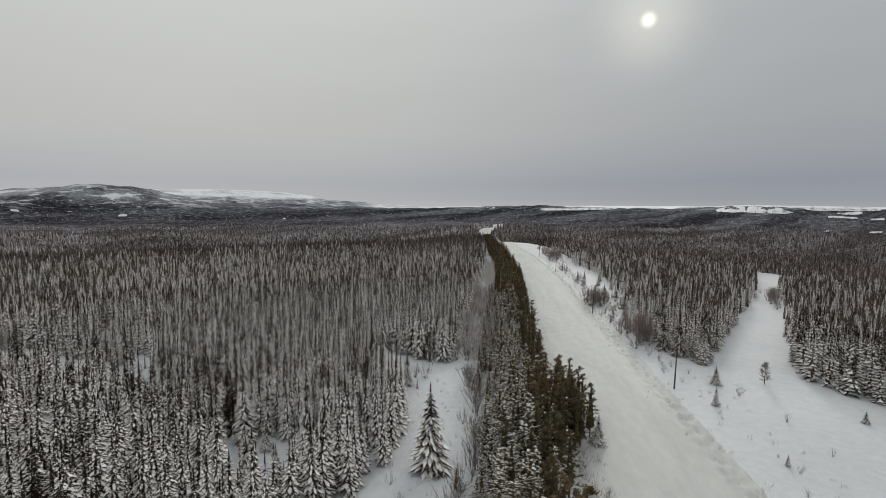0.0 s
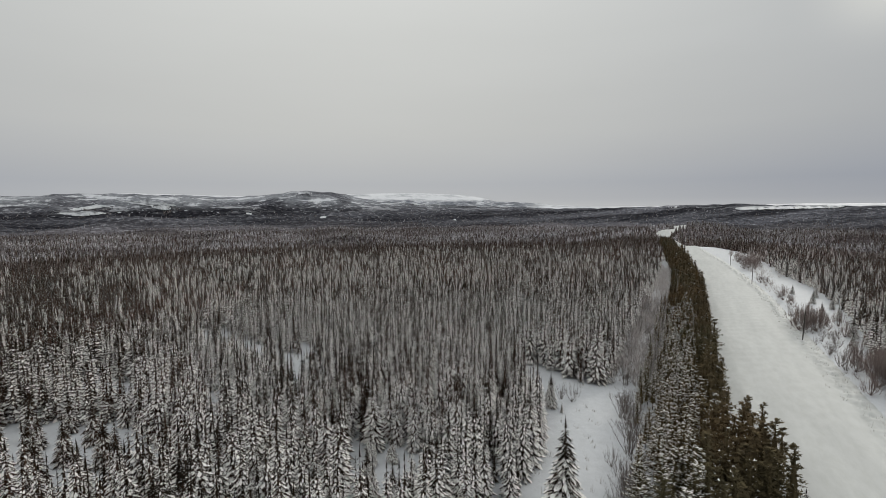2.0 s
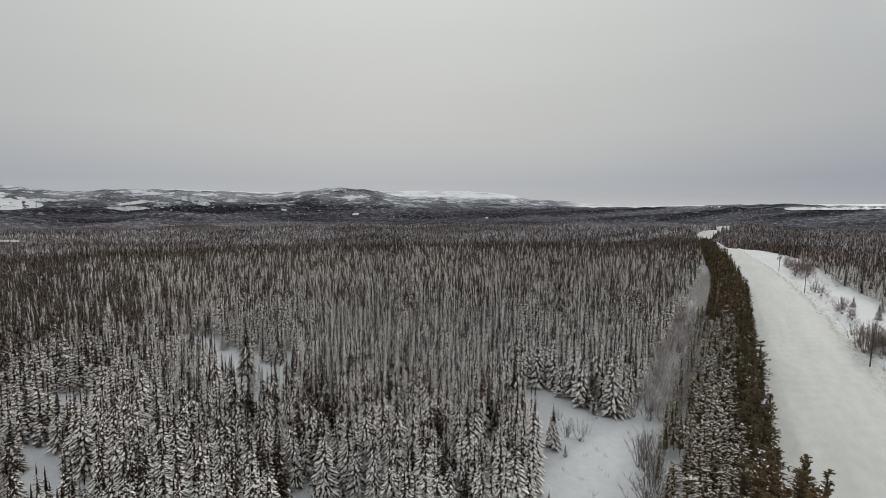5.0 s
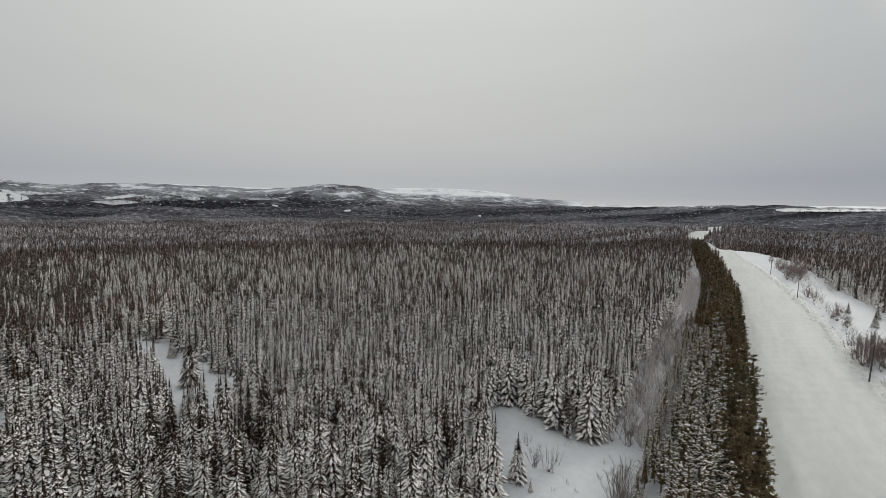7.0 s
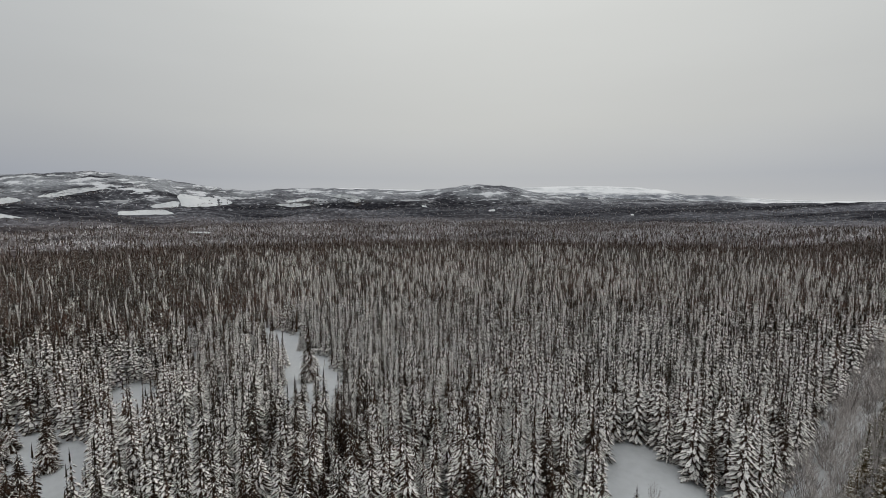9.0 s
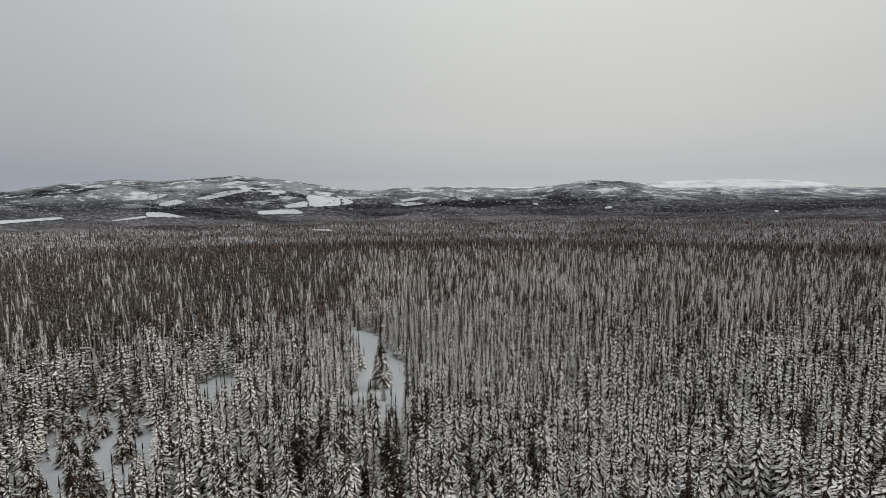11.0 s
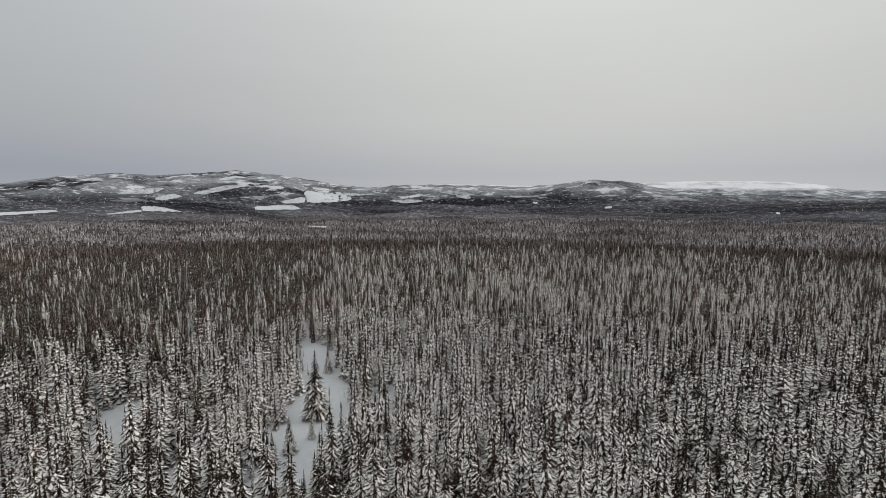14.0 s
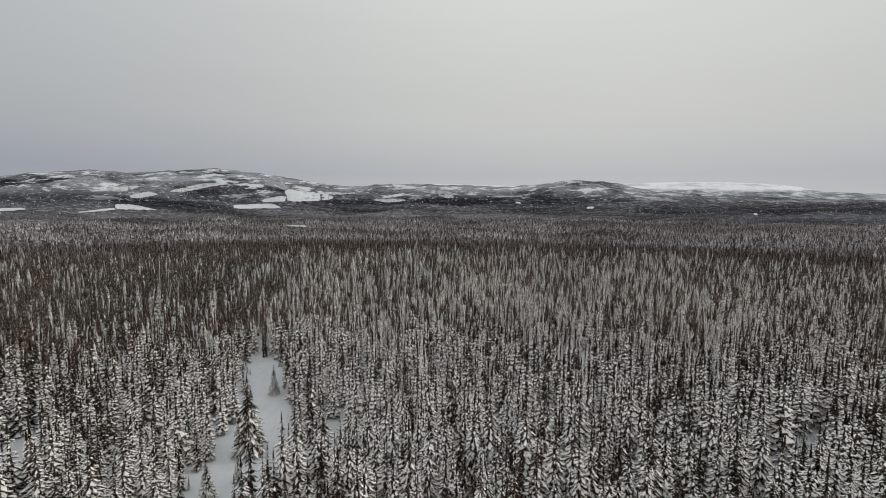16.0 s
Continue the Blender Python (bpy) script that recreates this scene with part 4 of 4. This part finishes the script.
for x, y, h, lean in ((40, 108, 9.0, 1.5), (35.8, 178, 9.0, 2.0), (35.5, 293, 9, 1), (32, 376, 9, 1), (39, 45, 9, 1)):
    pole(x, y, h, lean)


# ---- snowy fields on the far slopes: corners as bearing and distance ----
WEST_FIELDS = (
    ((-92.6, 2095), (-91.1, 2095), (-88.6, 1960), (-92.3, 1999)),
    ((-95.5, 1940), (-92.5, 2045), (-92.4, 1986), (-95.0, 1926)),
    ((-104.7, 1950), (-99.2, 2087), (-99.1, 2038), (-104.7, 1885)),
    ((-81.7, 2074), (-77.6, 2080), (-76.7, 1994), (-81.8, 1995)),
    ((-76.6, 2434), (-71.3, 2436), (-71.3, 2330), (-76.1, 2097)),
    ((-67.0, 2252), (-64.1, 2286), (-62.6, 2297), (-65.0, 2173)),
    ((-65.8, 2320), (-63.5, 2493), (-62.3, 2437), (-65.2, 2280)),
    ((-61.7, 2494), (-59.0, 2435), (-56.3, 2377), (-59.4, 2398)),
    ((-59.3, 2393), (-57.4, 2389), (-57.2, 2358), (-57.9, 2352)),
)
MIDDLE_FIELDS = (
    ((-93.8, 2320), (-92.0, 2404), (-90.1, 2400), (-92.0, 2290)),
    ((-91.6, 2233), (-89.9, 2264), (-88.7, 2230), (-90.6, 2191)),
    ((-88.0, 2266), (-84.4, 2365), (-82.7, 2342), (-86.7, 2292)),
    ((-79.1, 2155), (-76.4, 2185), (-76.4, 2110), (-78.6, 2127)),
    ((-75.8, 1215), (-73.4, 1207), (-73.5, 1173), (-75.6, 1195)),
    ((24.1, 2787), (28.4, 2788), (30.1, 2449), (22.8, 2488)),
    ((19.0, 2862), (22.4, 2845), (22.4, 2720), (19.4, 2857)),
    ((32.6, 2357), (34.7, 2292), (34.8, 2241), (32.6, 2249)),
    ((35.6, 2263), (36.5, 2334), (36.6, 2252), (35.7, 2223)),
)
EAST_FIELDS = (
    ((33.0, 2440), (34.9, 2565), (35.0, 2407), (34.0, 2390)),
    ((32.6, 1802), (33.1, 1808), (33.3, 1498), (32.8, 1493)),
    ((35.8, 1777), (36.7, 1802), (36.7, 1754), (35.9, 1741)),
    ((4.9, 2540), (14.0, 2854), (12.8, 2601), (4.6, 2407)),
    ((30.4, 2807), (35.9, 2878), (36.2, 2647), (30.9, 2532)),
    ((-1.7, 2670), (-0.4, 2810), (-0.3, 2653), (-1.5, 2633)),
    ((-41.9, 2072), (-41.2, 2086), (-41.2, 2024), (-42.0, 2017)),
    ((-50.0, 2172), (-49.4, 2167), (-49.4, 2138), (-49.9, 2146)),
    ((-26.0, 2072), (-25.7, 2089), (-25.6, 2025), (-25.9, 2018)),
)
FIELDS = WEST_FIELDS + MIDDLE_FIELDS + EAST_FIELDS


def snow_field(corners, seed):
    """An open field between four corners, laid along the slope, with slightly ragged edges."""
    n, k = 30, 10
    r = np.random.default_rng(seed)
    (a0, r0), (a1, r1), (a2, r2), (a3, r3) = corners
    rag = [np.interp(np.arange(n + 1), np.linspace(0, n, 15), r.uniform(-0.07, 0.07, 15)) for _ in range(2)]
    at = np.arange(1200, 3000, 6.0)
    slope = lambda az, d: (land(d * math.sin(az) - 2, d * math.cos(az) + 50) - 38.4) / d
    e0, e1, e2, e3 = (float(slope(radians(a), np.array(float(d)))) for a, d in corners)
    d_lo, d_hi = min(r0, r1, r2, r3) - 60, max(r0, r1, r2, r3) + 60
    at = at[(at > d_lo) & (at < d_hi)] if d_lo > 1260 else np.arange(d_lo, d_hi, 4.0)
    verts = []
    for i in range(n + 1):
        u = i / n
        for j in range(k + 1):
            v = 0.5 + (j / k - 0.5) * (1 - 0.4 * abs(2 * u - 1) ** 8)
            v2 = v + rag[0][i] * (1 - v) + rag[1][i] * v
            u2 = u + 0.012 * math.sin(9 * v + seed)
            az = radians((a0 * (1 - u2) + a1 * u2) * (1 - v2) + (a3 * (1 - u2) + a2 * u2) * v2)
            e = (e0 * (1 - u2) + e1 * u2) * (1 - v2) + (e3 * (1 - u2) + e2 * u2) * v2
            rise = np.maximum.accumulate(slope(az, at))
            d = at[min(int(np.searchsorted(rise, e)), len(at) - 1)]
            x, y = d * math.sin(az) - 2, d * math.cos(az) + 50
            verts.append((x, y, float(land(x, y)) + 2.0))
    tris = []
    for i in range(n):
        for j in range(k):
            a, b, c, d = i * (k + 1) + j, i * (k + 1) + j + 1, (i + 1) * (k + 1) + j + 1, (i + 1) * (k + 1) + j
            tris += [(a, c, b), (a, d, c)]
    me = mesh_from("snow_field", verts, tris, (SNOW,), None, True)
    if me.polygons[0].normal.z < 0:
        me.flip_normals()
    tagged(new("snow_field", me), "open snow-covered field on the far slope", "field", kind="structure")


fringe = []
for n, corners in enumerate(FIELDS):
    snow_field(corners, n + 5)
    (a0, r0), (a1, r1), (a2, r2), (a3, r3) = corners
    if a1 - a0 > 1.2:
        for u in rng.uniform(-0.05, 1.05, 90):
            low = rng.uniform() < 0.85
            az = radians((a3 + (a2 - a3) * u) if low else (a0 + (a1 - a0) * u))
            d = (r3 + (r2 - r3) * u - abs(rng.normal(0, 16)) - 4) if low else (r0 + (r1 - r0) * u + abs(rng.normal(0, 16)))
            fringe.append((d * math.sin(az) - 2, d * math.cos(az) + 50))
# two dark copses standing in the large eastern field
for az0, az1, r0, r1 in ((24.0, 25.3, 2560, 2720), (27.2, 28.3, 2600, 2780)):
    for _ in range(420):
        u = rng.uniform()
        az, d = radians(az0 + (az1 - az0) * u), r0 + (r1 - r0) * rng.uniform() * (1 - 0.6 * abs(2 * u - 1))
        fringe.append((d * math.sin(az) - 2, d * math.cos(az) + 50))
# scattered clumps of trees over the valley floor and the lower slopes
for d in np.arange(1480, 2560, 24.0):
    for az in np.arange(-112, 44, math.degrees(24.0 / d)):
        a, q = az + rng.uniform(-0.35, 0.35), d + rng.uniform(-12, 12)
        if any(min(c[0] for c in f) - 0.3 < a < max(c[0] for c in f) + 0.3 and min(c[1] for c in f) - 70 < q < max(c[1] for c in f) + 40 for f in FIELDS):
            continue
        spot = (q * math.sin(radians(a)) - 2, q * math.cos(radians(a)) + 50)
        if abs(spot[0] - float(road_centre(spot[1]))) > 30 and rng.uniform() > smoothstep(5, 60, float(land(*spot))):
            fringe.append(spot)
fringe = np.array(fringe)
fringe = np.column_stack((fringe, land(fringe[:, 0], fringe[:, 1]) - 0.3, rng.uniform(4, 7.5, len(fringe))))
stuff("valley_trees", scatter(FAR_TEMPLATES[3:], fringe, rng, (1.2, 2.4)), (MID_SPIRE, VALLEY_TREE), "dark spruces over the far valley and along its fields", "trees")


# ---- withered stalks along the road's banks ----
def stalks(places, rng):
    vs, ts = [], []
    for x, y in places:
        z = float(land(x, y)) + 0.15
        for _ in range(9):
            a, l, h = rng.uniform(0, 6.28), rng.uniform(0.1, 0.5), rng.uniform(0.3, 0.9)
            b0 = len(vs)
            px, py = x + rng.normal(0, 0.25), y + rng.normal(0, 0.25)
            vs += [(px - 0.03 * math.sin(a), py + 0.03 * math.cos(a), z - 0.3), (px + 0.03 * math.sin(a), py - 0.03 * math.cos(a), z - 0.3), (px + l * math.cos(a), py + l * math.sin(a), z + h)]
            ts.append((b0, b0 + 1, b0 + 2))
    return vs, ts


spots = [(float(road_centre(y)) + 9.6 + rng.normal(0, 1.2), y) for y in np.arange(50, 330, 0.9)]
spots += [(float(road_centre(y)) + rng.uniform(12, 24), y + rng.uniform(-3, 3)) for y in np.arange(55, 150, 2.4)]
spots += [(float(road_centre(y)) - rng.uniform(8.0, 12.5), y) for y in np.arange(44, 105, 0.35)]
spots += [(rng.uniform(-14, -2), y) for y in np.arange(58, 120, 1.4)]
tagged(new("withered_stalks", mesh_from("withered_stalks", *stalks(spots, rng), (TWIG,))), "withered stalks and twigs poking through the snow", "plants", kind="stuff")
